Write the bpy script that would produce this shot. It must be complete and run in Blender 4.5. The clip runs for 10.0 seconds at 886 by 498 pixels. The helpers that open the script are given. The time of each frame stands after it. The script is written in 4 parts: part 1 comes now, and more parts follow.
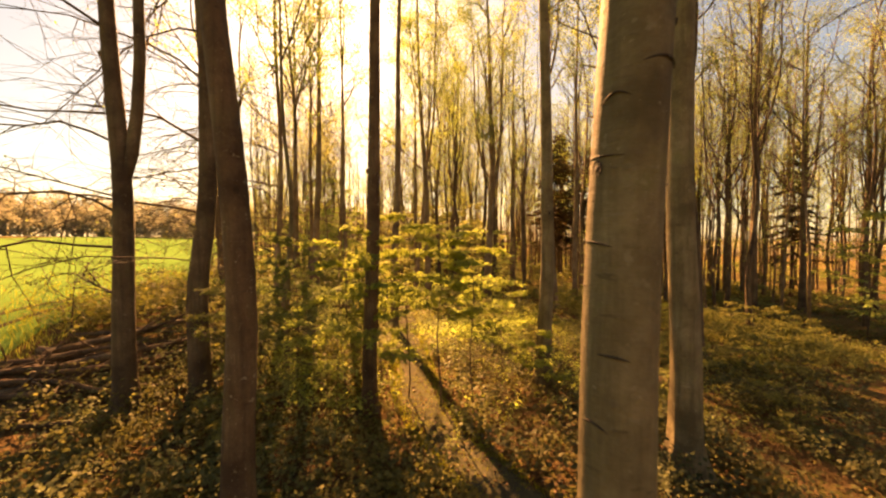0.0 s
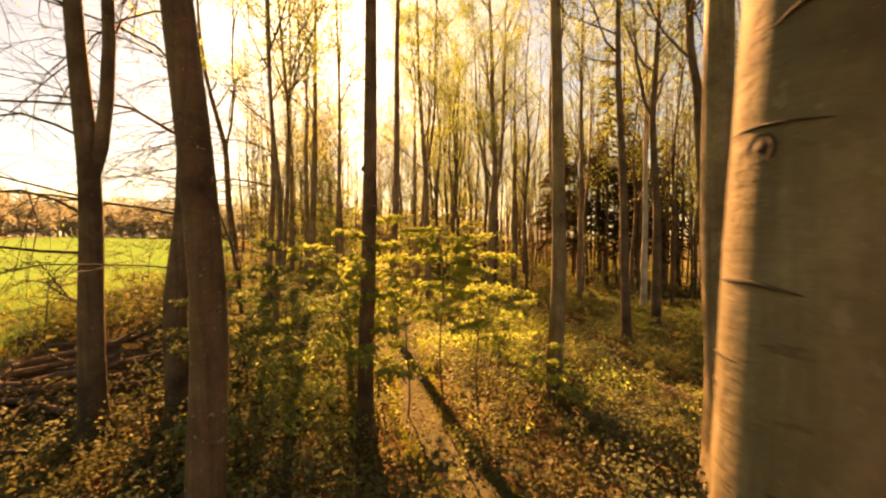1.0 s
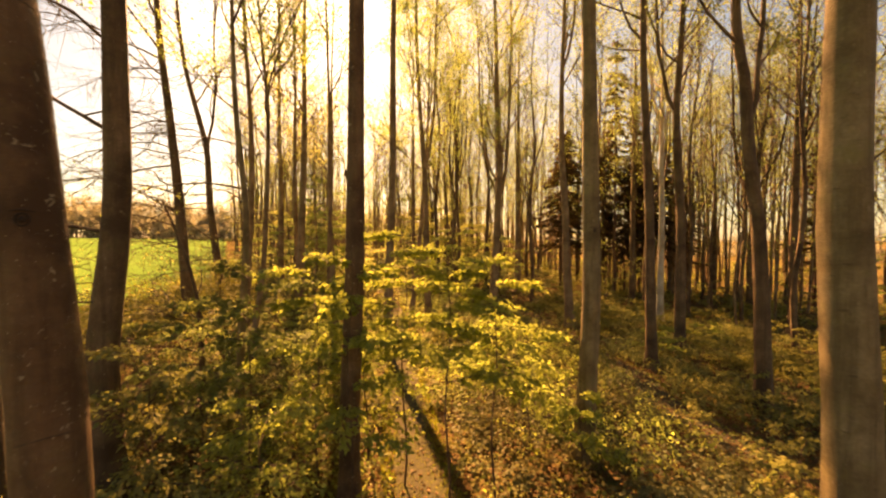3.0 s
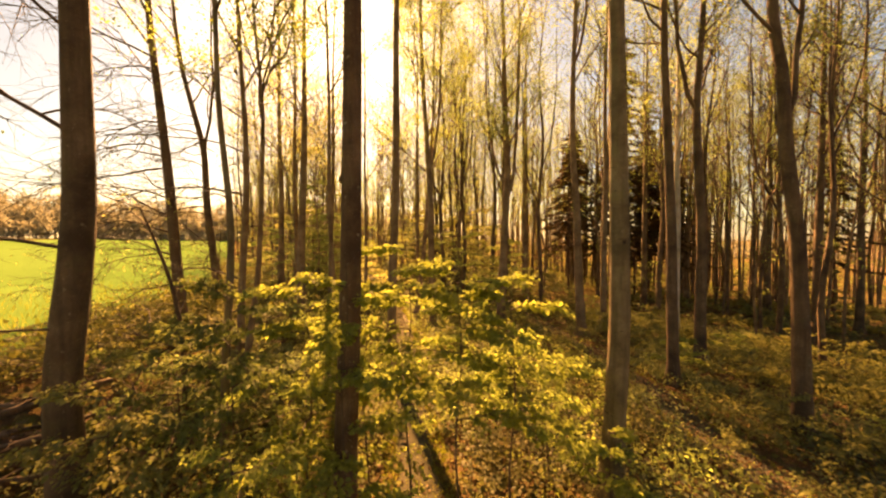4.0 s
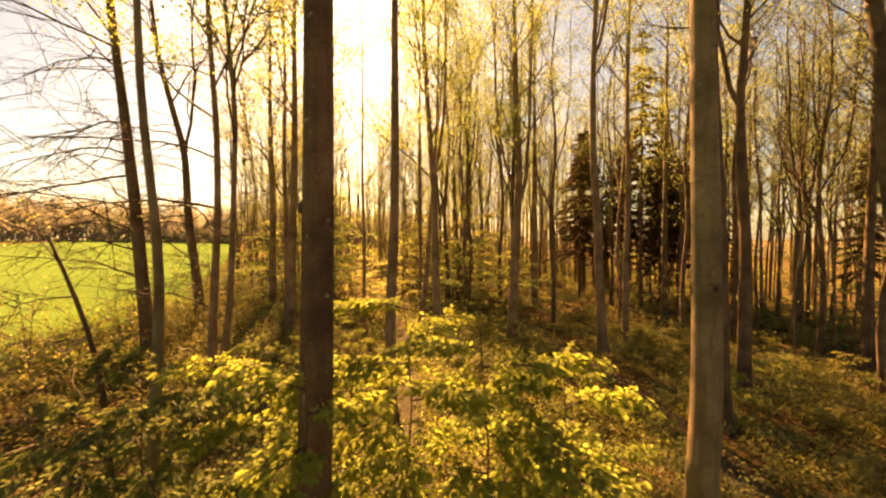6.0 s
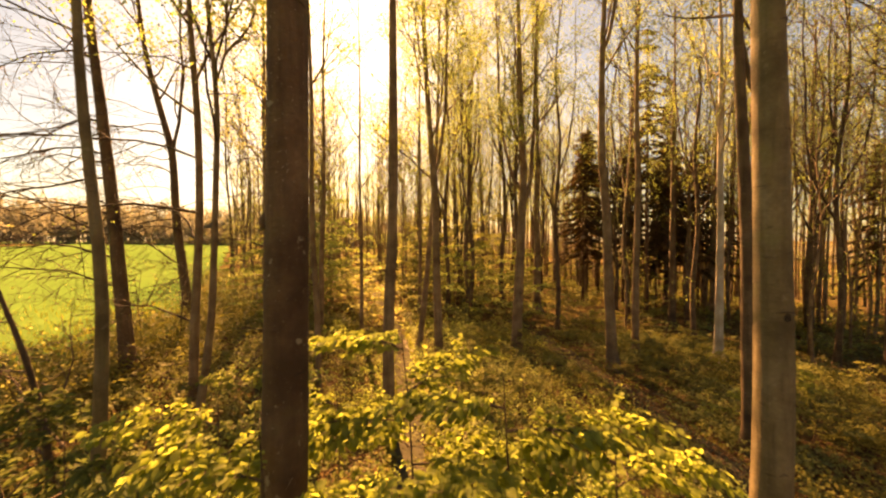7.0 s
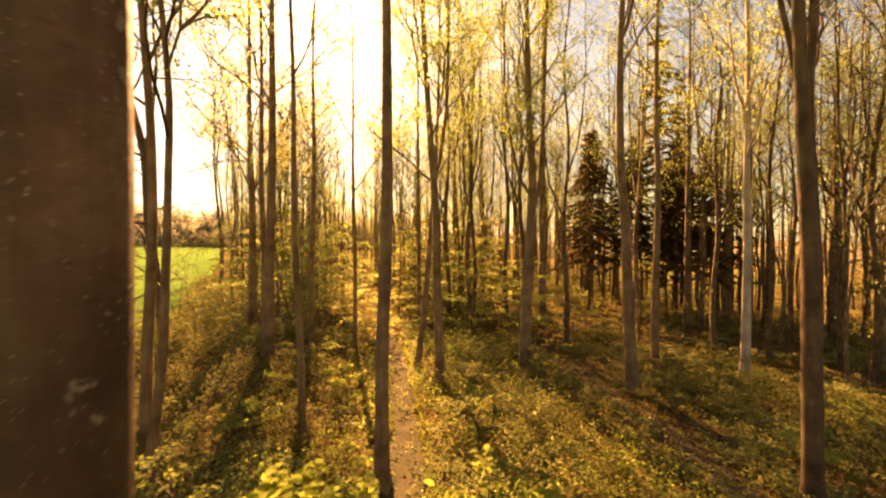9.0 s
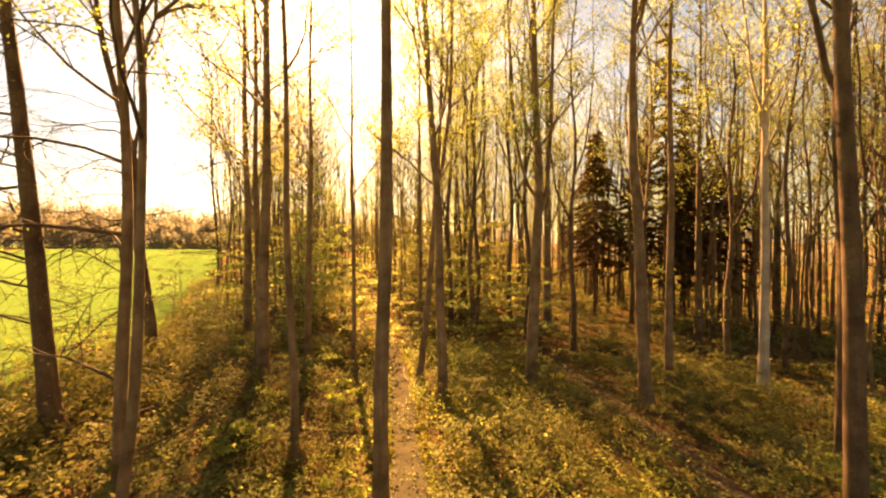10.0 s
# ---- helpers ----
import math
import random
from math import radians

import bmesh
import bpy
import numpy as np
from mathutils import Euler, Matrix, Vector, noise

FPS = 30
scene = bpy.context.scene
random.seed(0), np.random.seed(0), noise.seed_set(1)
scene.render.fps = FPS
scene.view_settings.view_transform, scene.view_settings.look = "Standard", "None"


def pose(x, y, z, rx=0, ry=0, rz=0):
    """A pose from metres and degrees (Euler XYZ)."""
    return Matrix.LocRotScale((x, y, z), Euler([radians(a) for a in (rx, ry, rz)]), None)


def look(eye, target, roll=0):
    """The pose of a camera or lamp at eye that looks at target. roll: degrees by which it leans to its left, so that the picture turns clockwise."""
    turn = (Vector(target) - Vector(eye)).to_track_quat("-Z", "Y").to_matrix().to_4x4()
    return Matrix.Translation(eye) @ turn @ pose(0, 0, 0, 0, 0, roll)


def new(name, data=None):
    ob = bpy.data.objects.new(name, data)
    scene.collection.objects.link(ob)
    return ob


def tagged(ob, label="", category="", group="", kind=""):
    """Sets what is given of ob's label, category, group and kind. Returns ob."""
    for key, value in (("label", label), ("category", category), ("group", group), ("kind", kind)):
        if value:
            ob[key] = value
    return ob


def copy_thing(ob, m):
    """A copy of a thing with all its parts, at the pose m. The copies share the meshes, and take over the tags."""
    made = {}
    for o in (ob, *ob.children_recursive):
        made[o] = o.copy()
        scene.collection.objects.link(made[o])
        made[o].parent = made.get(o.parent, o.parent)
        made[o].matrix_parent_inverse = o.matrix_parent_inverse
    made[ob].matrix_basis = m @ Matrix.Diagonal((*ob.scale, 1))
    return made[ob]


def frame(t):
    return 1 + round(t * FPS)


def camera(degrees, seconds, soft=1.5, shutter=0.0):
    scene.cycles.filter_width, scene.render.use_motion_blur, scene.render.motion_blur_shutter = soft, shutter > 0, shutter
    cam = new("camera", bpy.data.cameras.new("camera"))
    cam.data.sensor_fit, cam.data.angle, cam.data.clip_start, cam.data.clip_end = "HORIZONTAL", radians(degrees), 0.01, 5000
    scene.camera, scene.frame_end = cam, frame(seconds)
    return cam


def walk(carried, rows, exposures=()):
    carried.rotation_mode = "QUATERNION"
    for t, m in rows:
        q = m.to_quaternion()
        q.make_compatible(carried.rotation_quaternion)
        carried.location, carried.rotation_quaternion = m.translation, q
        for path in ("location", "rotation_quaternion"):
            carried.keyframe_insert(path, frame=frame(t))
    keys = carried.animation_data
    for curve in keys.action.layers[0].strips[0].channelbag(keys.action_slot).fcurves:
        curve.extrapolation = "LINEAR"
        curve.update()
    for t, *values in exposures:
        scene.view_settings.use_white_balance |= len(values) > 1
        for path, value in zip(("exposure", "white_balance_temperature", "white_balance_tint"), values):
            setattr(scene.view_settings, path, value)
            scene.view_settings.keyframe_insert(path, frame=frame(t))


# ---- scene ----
cam = camera(97.8, 10.0, soft=2.25, shutter=0.55)
METRES, EYE, TILT, LEAN, TURN = 10.0, 4.4, -1.5, 0.0, 0.0
ROWS = [
    (0.0, 0.0, 0.0, 0.0, 0.0, 0.0, -0.0),
    (0.5, -0.0052, 0.0435, 0.0064, -0.08, -0.04, 0.0),
    (1.0, -0.009, 0.0901, 0.0128, -0.12, 0.01, -0.02),
    (1.5, -0.0154, 0.139, 0.0244, -0.31, -0.09, -0.17),
    (2.0, -0.0136, 0.1907, 0.0355, -0.48, 0.02, -0.03),
    (2.5, -0.0181, 0.2429, 0.0503, -0.51, -0.05, -0.04),
    (4.0, -0.0324, 0.386, 0.091, 0.21, -0.03, 0.01),
    (4.5, -0.0358, 0.4399, 0.11, 0.49, -0.02, 0.1),
    (5.0, -0.0405, 0.4959, 0.1287, 0.66, -0.04, 0.07),
    (5.5, -0.0438, 0.551, 0.1445, 0.65, -0.04, 0.08),
    (7.0, -0.0583, 0.6993, 0.1773, 0.49, 0.16, 0.21),
    (7.5, -0.0622, 0.7485, 0.1866, 0.51, 0.17, 0.22),
    (8.0, -0.066, 0.7957, 0.1968, 0.49, 0.18, 0.23),
    (8.5, -0.0688, 0.8379, 0.2064, 0.37, 0.23, 0.25),
    (9.0, -0.0717, 0.8799, 0.2191, 0.27, 0.29, 0.26),
    (9.5, -0.0757, 0.9224, 0.2317, 0.28, 0.35, 0.26),
    (10.0, -0.0805, 0.9645, 0.2433, 0.42, 0.48, 0.28),
]
EXPOSURE = [(0.0, 3.12, 14000, 21), (2.5, 3.14, 14000, 21), (4.5, 3.08, 14000, 21), (5.5, 3.12, 14000, 21), (7.0, 3.05, 14000, 21), (8.5, 3.20, 14000, 21), (10.0, 3.34, 14000, 21)]
walk(cam, [(t, pose(0, 0, EYE, TILT, LEAN, TURN) @ pose(METRES * x, METRES * y, METRES * z, 90 + pitch, roll, yaw)) for t, x, y, z, yaw, pitch, roll in ROWS], EXPOSURE)

# ---------------------------------------------------------------- light
SUN_UP, SUN_LEFT = 31.0, 16.3  # degrees above the horizon, degrees left of +y
world = bpy.data.worlds.new("sky")
scene.world = world
world.use_nodes = True
wn = world.node_tree.nodes
wl = world.node_tree.links
sky = wn.new("ShaderNodeTexSky")
sky.sky_type, sky.sun_disc = "NISHITA", False
sky.sun_elevation, sky.sun_rotation = radians(SUN_UP), radians(-SUN_LEFT)
sky.dust_density, sky.air_density, sky.ozone_density = 0.9, 1.0, 3.0
wl.new(sky.outputs[0], wn["Background"].inputs[0])
wn["Background"].inputs[1].default_value = 0.0218

sun_lamp = bpy.data.lights.new("sun", "SUN")
sun_lamp.energy, sun_lamp.angle, sun_lamp.color = 5.0, radians(0.6), (1.0, 0.61, 0.37)
sun = new("sun", sun_lamp)
se, sa = radians(SUN_UP), radians(SUN_LEFT)
sun_from = Vector((-math.sin(sa) * math.cos(se), math.cos(sa) * math.cos(se), math.sin(se)))
sun.matrix_world = look(sun_from * 60, (0, 0, 0))


# ---------------------------------------------------------------- materials
class Mat:
    """A node material with short calls for its nodes."""

    def __init__(self, name):
        self.m = bpy.data.materials.new(name)
        self.m.use_nodes = True
        self.n, self.l = self.m.node_tree.nodes, self.m.node_tree.links
        self.bsdf, self.out = self.n["Principled BSDF"], self.n["Material Output"]

    def node(self, kind, **sets):
        nd = self.n.new(kind)
        for k, v in sets.items():
            if k in nd.inputs:
                nd.inputs[k].default_value = v
        return nd

    def coords(self, scale=(1, 1, 1), which="Object"):
        tc = self.n.new("ShaderNodeTexCoord")
        mp = self.n.new("ShaderNodeMapping")
        mp.inputs["Scale"].default_value = scale
        self.l.new(tc.outputs[which], mp.inputs["Vector"])
        return mp.outputs[0]

    def noise(self, scale, vec, detail=4.0, rough=0.6):
        nd = self.node("ShaderNodeTexNoise", Scale=scale, Detail=detail, Roughness=rough)
        self.l.new(vec, nd.inputs["Vector"])
        return nd.outputs["Fac"]

    def ramp(self, fac, *stops):
        nd = self.n.new("ShaderNodeValToRGB")
        e = nd.color_ramp.elements
        while len(e) < len(stops):
            e.new(0.5)
        for el, (p, c) in zip(e, stops):
            el.position, el.color = p, (*c, 1)
        self.l.new(fac, nd.inputs[0])
        return nd.outputs[0]

    def mix(self, fac, a, b, blend="MIX"):
        nd = self.n.new("ShaderNodeMix")
        nd.data_type, nd.blend_type = "RGBA", blend
        for sock, v in ((nd.inputs[0], fac), (nd.inputs[6], a), (nd.inputs[7], b)):
            if isinstance(v, (int, float)):
                sock.default_value = v
            elif isinstance(v, tuple):
                sock.default_value = (*v, 1)
            else:
                self.l.new(v, sock)
        return nd.outputs[2]

    def bump(self, height, strength, distance):
        nd = self.node("ShaderNodeBump", Strength=strength, Distance=distance)
        self.l.new(height, nd.inputs["Height"])
        self.l.new(nd.outputs[0], self.bsdf.inputs["Normal"])

    def finish(self, colour, rough=0.8, gloss=0.2):
        self.l.new(colour, self.bsdf.inputs["Base Color"])
        self.bsdf.inputs["Roughness"].default_value = rough
        self.bsdf.inputs["Specular IOR Level"].default_value = gloss
        return self.m


def bark_material(name, dark, mid, light, moss, band=1.0, spots=0.4):
    k = Mat(name)
    v = k.coords()
    flat = k.coords((3.0, 3.0, 14.0))
    big, fine = k.noise(1.3, v, 5.0), k.noise(22.0, v, 6.0, 0.7)
    bands = k.noise(1.6, flat, 3.0, 0.55)
    base = k.ramp(big, (0.36, dark), (0.5, mid), (0.63, light))
    base = k.mix(k.ramp(fine, (0.35, (0, 0, 0)), (0.75, (0.5, 0.5, 0.5))), base, dark)
    streak = k.noise(2.0, k.coords((5.0, 5.0, 0.35)), 4.0, 0.6)
    base = k.mix(k.ramp(streak, (0.45, (0, 0, 0)), (0.68, (0.65, 0.65, 0.65))), base, dark)
    base = k.mix(k.ramp(bands, (0.66, (0, 0, 0)), (0.72, (band * 0.6,) * 3)), base, tuple(c * 0.45 for c in dark))
    mossy = k.ramp(k.noise(2.6, v, 5.0, 0.7), (0.54, (0, 0, 0)), (0.68, (0.6, 0.6, 0.6)))
    base = k.mix(mossy, base, moss)
    lichen = k.ramp(k.noise(9.0, v, 3.0), (0.66, (0, 0, 0)), (0.7, (spots, spots, spots)))
    base = k.mix(lichen, base, (0.38, 0.34, 0.24))
    fleck = k.ramp(k.noise(34.0, v, 2.0, 0.5), (0.71, (0, 0, 0)), (0.75, (spots * 1.1,) * 3))
    base = k.mix(fleck, base, (0.45, 0.4, 0.3))
    dots = k.ramp(k.noise(85.0, v, 1.0, 0.5), (0.745, (0, 0, 0)), (0.78, (spots * 1.3,) * 3))
    base = k.mix(dots, base, (0.5, 0.45, 0.35))
    k.bump(k.mix(0.5, fine, bands), 0.8, 0.025)
    return k.finish(base, 0.82)


def leaf_material(name, dark, mid, light, through_light, share=0.5, brown=(0.75, 0.7, 0.6)):
    k = Mat(name)
    geo = k.n.new("ShaderNodeNewGeometry")
    tone = k.ramp(geo.outputs["Random Per Island"], (0.0, dark), (0.5, mid), (1.0, light))
    v = k.coords(which="Object")
    patch = k.ramp(k.noise(0.35, v, 2.0), (0.38, brown), (0.6, (1.0, 1.0, 1.0)))
    tone = k.mix(1.0, tone, patch, "MULTIPLY")
    k.finish(tone, 0.62)
    k.bsdf.inputs["Specular IOR Level"].default_value = 0.06
    tr = k.n.new("ShaderNodeBsdfTranslucent")
    glow = k.mix(1.0, tone, through_light, "MULTIPLY")
    k.l.new(glow, tr.inputs[0])
    ms = k.n.new("ShaderNodeMixShader")
    ms.inputs[0].default_value = share
    k.l.new(k.bsdf.outputs[0], ms.inputs[1])
    k.l.new(tr.outputs[0], ms.inputs[2])
    k.l.new(ms.outputs[0], k.out.inputs[0])
    return k.m


def floor_material():
    k = Mat("forest_floor")
    v = k.coords()
    big, mid, fine = k.noise(0.25, v, 4.0), k.noise(2.2, v, 5.0), k.noise(26.0, v, 5.0, 0.75)
    litter = k.ramp(fine, (0.3, (0.05, 0.028, 0.014)), (0.5, (0.108, 0.07, 0.037)), (0.72, (0.185, 0.128, 0.07)))
    green = k.ramp(fine, (0.3, (0.045, 0.055, 0.016)), (0.7, (0.13, 0.15, 0.04)))
    col = k.mix(k.ramp(mid, (0.46, (0, 0, 0)), (0.6, (0.8, 0.8, 0.8))), litter, green)
    col = k.mix(k.ramp(big, (0.4, (0.0, 0.0, 0.0)), (0.7, (0.5, 0.5, 0.5))), col, litter)
    k.bump(fine, 0.9, 0.05)
    return k.finish(col, 0.9, 0.0)


def meadow_material():
    k = Mat("meadow_grass")
    v = k.coords()
    far = k.noise(0.05, k.coords((0.4, 1.0, 1.0)), 4.0)
    fine = k.noise(9.0, v, 5.0, 0.7)
    col = k.ramp(fine, (0.3, (0.06, 0.124, 0.032)), (0.7, (0.1, 0.184, 0.055)))
    col = k.mix(k.ramp(far, (0.4, (0, 0, 0)), (0.62, (0.55, 0.55, 0.55))), col, (0.114, 0.198, 0.06))
    k.bump(fine, 0.8, 0.08)
    return k.finish(col, 0.9, 0.0)


def path_material():
    k = Mat("trodden_path")
    v = k.coords()
    fine, mid = k.noise(30.0, v, 6.0, 0.75), k.noise(3.0, v, 4.0)
    col = k.ramp(fine, (0.3, (0.045, 0.042, 0.028)), (0.55, (0.07, 0.065, 0.043)), (0.75, (0.105, 0.098, 0.066)))
    col = k.mix(k.ramp(mid, (0.5, (0, 0, 0)), (0.66, (0.35, 0.35, 0.35))), col, (0.088, 0.088, 0.036))
    k.bump(fine, 0.5, 0.03)
    return k.finish(col, 0.9, 0.0)


BEECH = bark_material("beech_bark", (0.09, 0.07, 0.036), (0.19, 0.152, 0.085), (0.285, 0.235, 0.142), (0.145, 0.132, 0.052), 0.8, 0.2)
# Bark paled to carry sunlight on one beech and haze on far trunks.
PALE = bark_material("lit_hazy_beech_bark", (0.26, 0.225, 0.16), (0.45, 0.4, 0.31), (0.62, 0.57, 0.47), (0.2, 0.19, 0.1), 0.5, 0.2)
# Dark flecked bark, darkened and reddened further for backlight and flare.
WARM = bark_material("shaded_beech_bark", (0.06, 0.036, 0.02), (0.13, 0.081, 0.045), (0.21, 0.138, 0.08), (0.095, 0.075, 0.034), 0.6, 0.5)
BROWN = bark_material("brown_beech_bark", (0.1, 0.066, 0.037), (0.21, 0.147, 0.085), (0.32, 0.235, 0.145), (0.15, 0.13, 0.06), 0.7, 0.3)
OLD = bark_material("rough_bark", (0.055, 0.036, 0.021), (0.12, 0.082, 0.048), (0.2, 0.142, 0.085), (0.065, 0.06, 0.024), 0.5, 0.25)
SPRUCE_BARK = bark_material("spruce_bark", (0.05, 0.03, 0.018), (0.11, 0.06, 0.035), (0.17, 0.105, 0.063), (0.05, 0.046, 0.025), 0.3)
TWIG = bark_material("twig_bark", (0.045, 0.03, 0.018), (0.09, 0.06, 0.036), (0.15, 0.105, 0.064), (0.06, 0.054, 0.025), 0.2)
DEADWOOD = bark_material("dead_wood", (0.06, 0.04, 0.024), (0.14, 0.098, 0.06), (0.24, 0.18, 0.115), (0.075, 0.068, 0.03), 0.4)
SPRING = leaf_material("spring_leaves", (0.23, 0.305, 0.1), (0.29, 0.375, 0.133), (0.36, 0.445, 0.175), (1.0, 1.0, 0.85), 0.66)
OLIVE = leaf_material("olive_leaves", (0.155, 0.205, 0.075), (0.205, 0.265, 0.1), (0.265, 0.33, 0.135), (1.0, 1.0, 0.85), 0.58)
GOLD = leaf_material("golden_leaves", (0.36, 0.39, 0.15), (0.44, 0.47, 0.19), (0.53, 0.56, 0.25), (1.0, 0.98, 0.85), 0.66)
SAPLING = leaf_material("sapling_leaves", (0.25, 0.32, 0.1), (0.31, 0.385, 0.125), (0.37, 0.445, 0.155), (1.0, 1.0, 0.85), 0.7, (0.88, 0.84, 0.72))
HERB = leaf_material("herb_leaves", (0.16, 0.186, 0.07), (0.2, 0.228, 0.088), (0.245, 0.27, 0.11), (1.0, 1.0, 0.85), 0.48, (0.95, 0.8, 0.62))
# Darker copy of the herb leaves: shade right of the footpath as colour.
SHADED_HERB = leaf_material("shaded_herb_leaves", (0.075, 0.088, 0.045), (0.108, 0.122, 0.062), (0.155, 0.16, 0.083), (1.0, 0.98, 0.85), 0.42, (0.95, 0.8, 0.62))
# Darker leaves in place of the shade over near and left-hand undergrowth.
SHADED_BRAMBLE = leaf_material("shaded_bramble_leaves", (0.115, 0.13, 0.058), (0.158, 0.175, 0.078), (0.205, 0.218, 0.1), (1.0, 0.97, 0.8), 0.46, (0.95, 0.8, 0.62))
NEEDLE = leaf_material("spruce_needles", (0.062, 0.046, 0.023), (0.105, 0.077, 0.038), (0.15, 0.11, 0.055), (1.0, 0.88, 0.65), 0.4)
LITTER = leaf_material("leaf_litter", (0.07, 0.036, 0.015), (0.13, 0.078, 0.04), (0.18, 0.118, 0.064), (1.0, 0.8, 0.55), 0.22)
GRASSY = leaf_material("edge_brush_leaves", (0.16, 0.165, 0.055), (0.22, 0.22, 0.075), (0.29, 0.28, 0.11), (1.0, 0.97, 0.7), 0.48)
GRASS = leaf_material("grass_blades", (0.14, 0.18, 0.04), (0.23, 0.27, 0.065), (0.34, 0.33, 0.12), (1.0, 1.0, 0.6), 0.5)
# Greyed, even leaf colour carries the haze of distance.
FARWOOD = leaf_material("hazed_far_wood_leaves", (0.25, 0.25, 0.19), (0.28, 0.28, 0.215), (0.31, 0.31, 0.24), (1.0, 1.0, 0.92), 0.5)
SCAR = bark_material("bark_scar", (0.03, 0.022, 0.015), (0.07, 0.05, 0.033), (0.12, 0.09, 0.06), (0.05, 0.045, 0.02), 0.2)
BLOSSOM = leaf_material("blossom", (0.42, 0.4, 0.28), (0.54, 0.51, 0.38), (0.64, 0.61, 0.47), (1.0, 0.95, 0.85), 0.5)
FLOOR, MEADOW, TRODDEN = floor_material(), meadow_material(), path_material()


# ---------------------------------------------------------------- mesh helpers
def step(a, b, v):
    k = np.clip((np.asarray(v, float) - a) / (b - a), 0, 1)
    return k * k * (3 - 2 * k)


def edge_x(y):
    """Where the meadow begins, left of the wood."""
    return -13.0 - 0.08 * np.clip(y - 10, 0, 18) - 0.55 * np.maximum(y - 28, 0)


def ground_z(x, y):
    x, y = np.asarray(x, float), np.asarray(y, float)
    z = np.maximum(-0.06 * np.log1p(np.exp(np.clip((x - 4) * 0.6, -30, 60))) / 0.6, -3.2 + 0.2 * np.sin(x * 0.05))
    rise = 0.25 + 0.75 * step(7, 16, y) * (1 - 0.55 * step(24, 36, y))
    z = z + 1.5 * (1 - step(-11, -3.5, x)) * rise
    out = np.clip(-13 - x, 0, 130)
    z = z + 0.034 * out
    z = z + 0.05 * np.sin(x * 0.9 + 1.3 * np.sin(y * 0.5)) * np.cos(y * 0.7) * (x > -13)
    return z


def gz(x, y):
    return float(ground_z(x, y))


class Build:
    """Collects tubes and leaves, then makes one mesh."""

    def __init__(self):
        self.v, self.q, self.t, self.count = [], [], [], 0

    def tube(self, pts, radii, n=6, lobes=None):
        pts, radii = np.asarray(pts, float), np.asarray(radii, float)
        tan = np.gradient(pts, axis=0)
        tan /= np.linalg.norm(tan, axis=1)[:, None] + 1e-9
        ref = np.array((0.12, 1.0, 0.09)) if abs(tan[0][1]) < 0.9 else np.array((1.0, 0.1, 0.09))
        a = np.cross(tan, ref)
        a /= np.linalg.norm(a, axis=1)[:, None]
        b = np.cross(tan, a)
        th = np.arange(n) * 2 * np.pi / n
        rr = radii[:, None] * (np.ones((len(pts), n)) if lobes is None else lobes)
        ring = pts[:, None, :] + rr[:, :, None] * (np.cos(th)[None, :, None] * a[:, None, :] + np.sin(th)[None, :, None] * b[:, None, :])
        i, j = np.meshgrid(np.arange(len(pts) - 1), np.arange(n), indexing="ij")
        j2 = (j + 1) % n
        q = np.stack([i * n + j, i * n + j2, (i + 1) * n + j2, (i + 1) * n + j], -1).reshape(-1, 4) + self.count
        self.v.append(ring.reshape(-1, 3))
        self.q.append(q)
        self.count += len(pts) * n

    def leaves(self, at, along, up, size, slim=0.55, full=False, fold=0.25, plain=False):
        """Leaves at points, each pointing along, its face towards up."""
        at, along, up = (np.asarray(w, float) for w in (at, along, up))
        n = len(at)
        if n == 0:
            return
        size = np.broadcast_to(np.asarray(size, float), (n,))[:, None]
        along = along / (np.linalg.norm(along, axis=1)[:, None] + 1e-9)
        side = np.cross(along, up)
        side /= np.linalg.norm(side, axis=1)[:, None] + 1e-9
        nor = np.cross(side, along)
        w = size * slim * 0.5
        tip = at + along * size - nor * size * fold * 0.5
        if plain:
            vv = np.stack([at - side * w, at + along * size, at + side * w], 1).reshape(-1, 3)
            self.t.append(np.arange(n)[:, None] * 3 + self.count + np.array([[0, 2, 1]]))
            self.count += n * 3
        elif full:
            l1, l2 = at + along * size * 0.28 + side * w * 0.9 + nor * w * fold, at + along * size * 0.68 + side * w * 0.85 + nor * w * fold
            r1, r2 = at + along * size * 0.28 - side * w * 0.9 + nor * w * fold, at + along * size * 0.68 - side * w * 0.85 + nor * w * fold
            vv = np.stack([at, l1, l2, tip, r2, r1], 1).reshape(-1, 3)
            k = np.arange(n)[:, None] * 6 + self.count
            self.q.append(np.concatenate([k + np.array([[0, 1, 2, 3]]), k + np.array([[0, 3, 4, 5]])]))
            self.count += n * 6
        else:
            left, right = at + along * size * 0.5 + side * w + nor * w * fold, at + along * size * 0.5 - side * w + nor * w * fold
            vv = np.stack([at, left, tip, right], 1).reshape(-1, 3)
            k = np.arange(n)[:, None] * 4 + self.count
            self.q.append(k + np.array([[0, 1, 2, 3]]))
            self.count += n * 4
        self.v.append(vv)

    def mesh(self, name, material, smooth=True):
        me = bpy.data.meshes.new(name)
        v = np.concatenate(self.v)
        q = np.concatenate(self.q) if self.q else np.zeros((0, 4), int)
        t = np.concatenate(self.t) if self.t else np.zeros((0, 3), int)
        me.vertices.add(len(v))
        me.vertices.foreach_set("co", v.astype(np.float32).ravel())
        me.loops.add(len(q) * 4 + len(t) * 3)
        me.loops.foreach_set("vertex_index", np.concatenate([q.ravel(), t.ravel()]).astype(np.int32))
        me.polygons.add(len(q) + len(t))
        starts = np.concatenate([np.arange(len(q)) * 4, len(q) * 4 + np.arange(len(t)) * 3])
        me.polygons.foreach_set("loop_start", starts.astype(np.int32))
        me.update(calc_edges=True)
        me.materials.append(material)
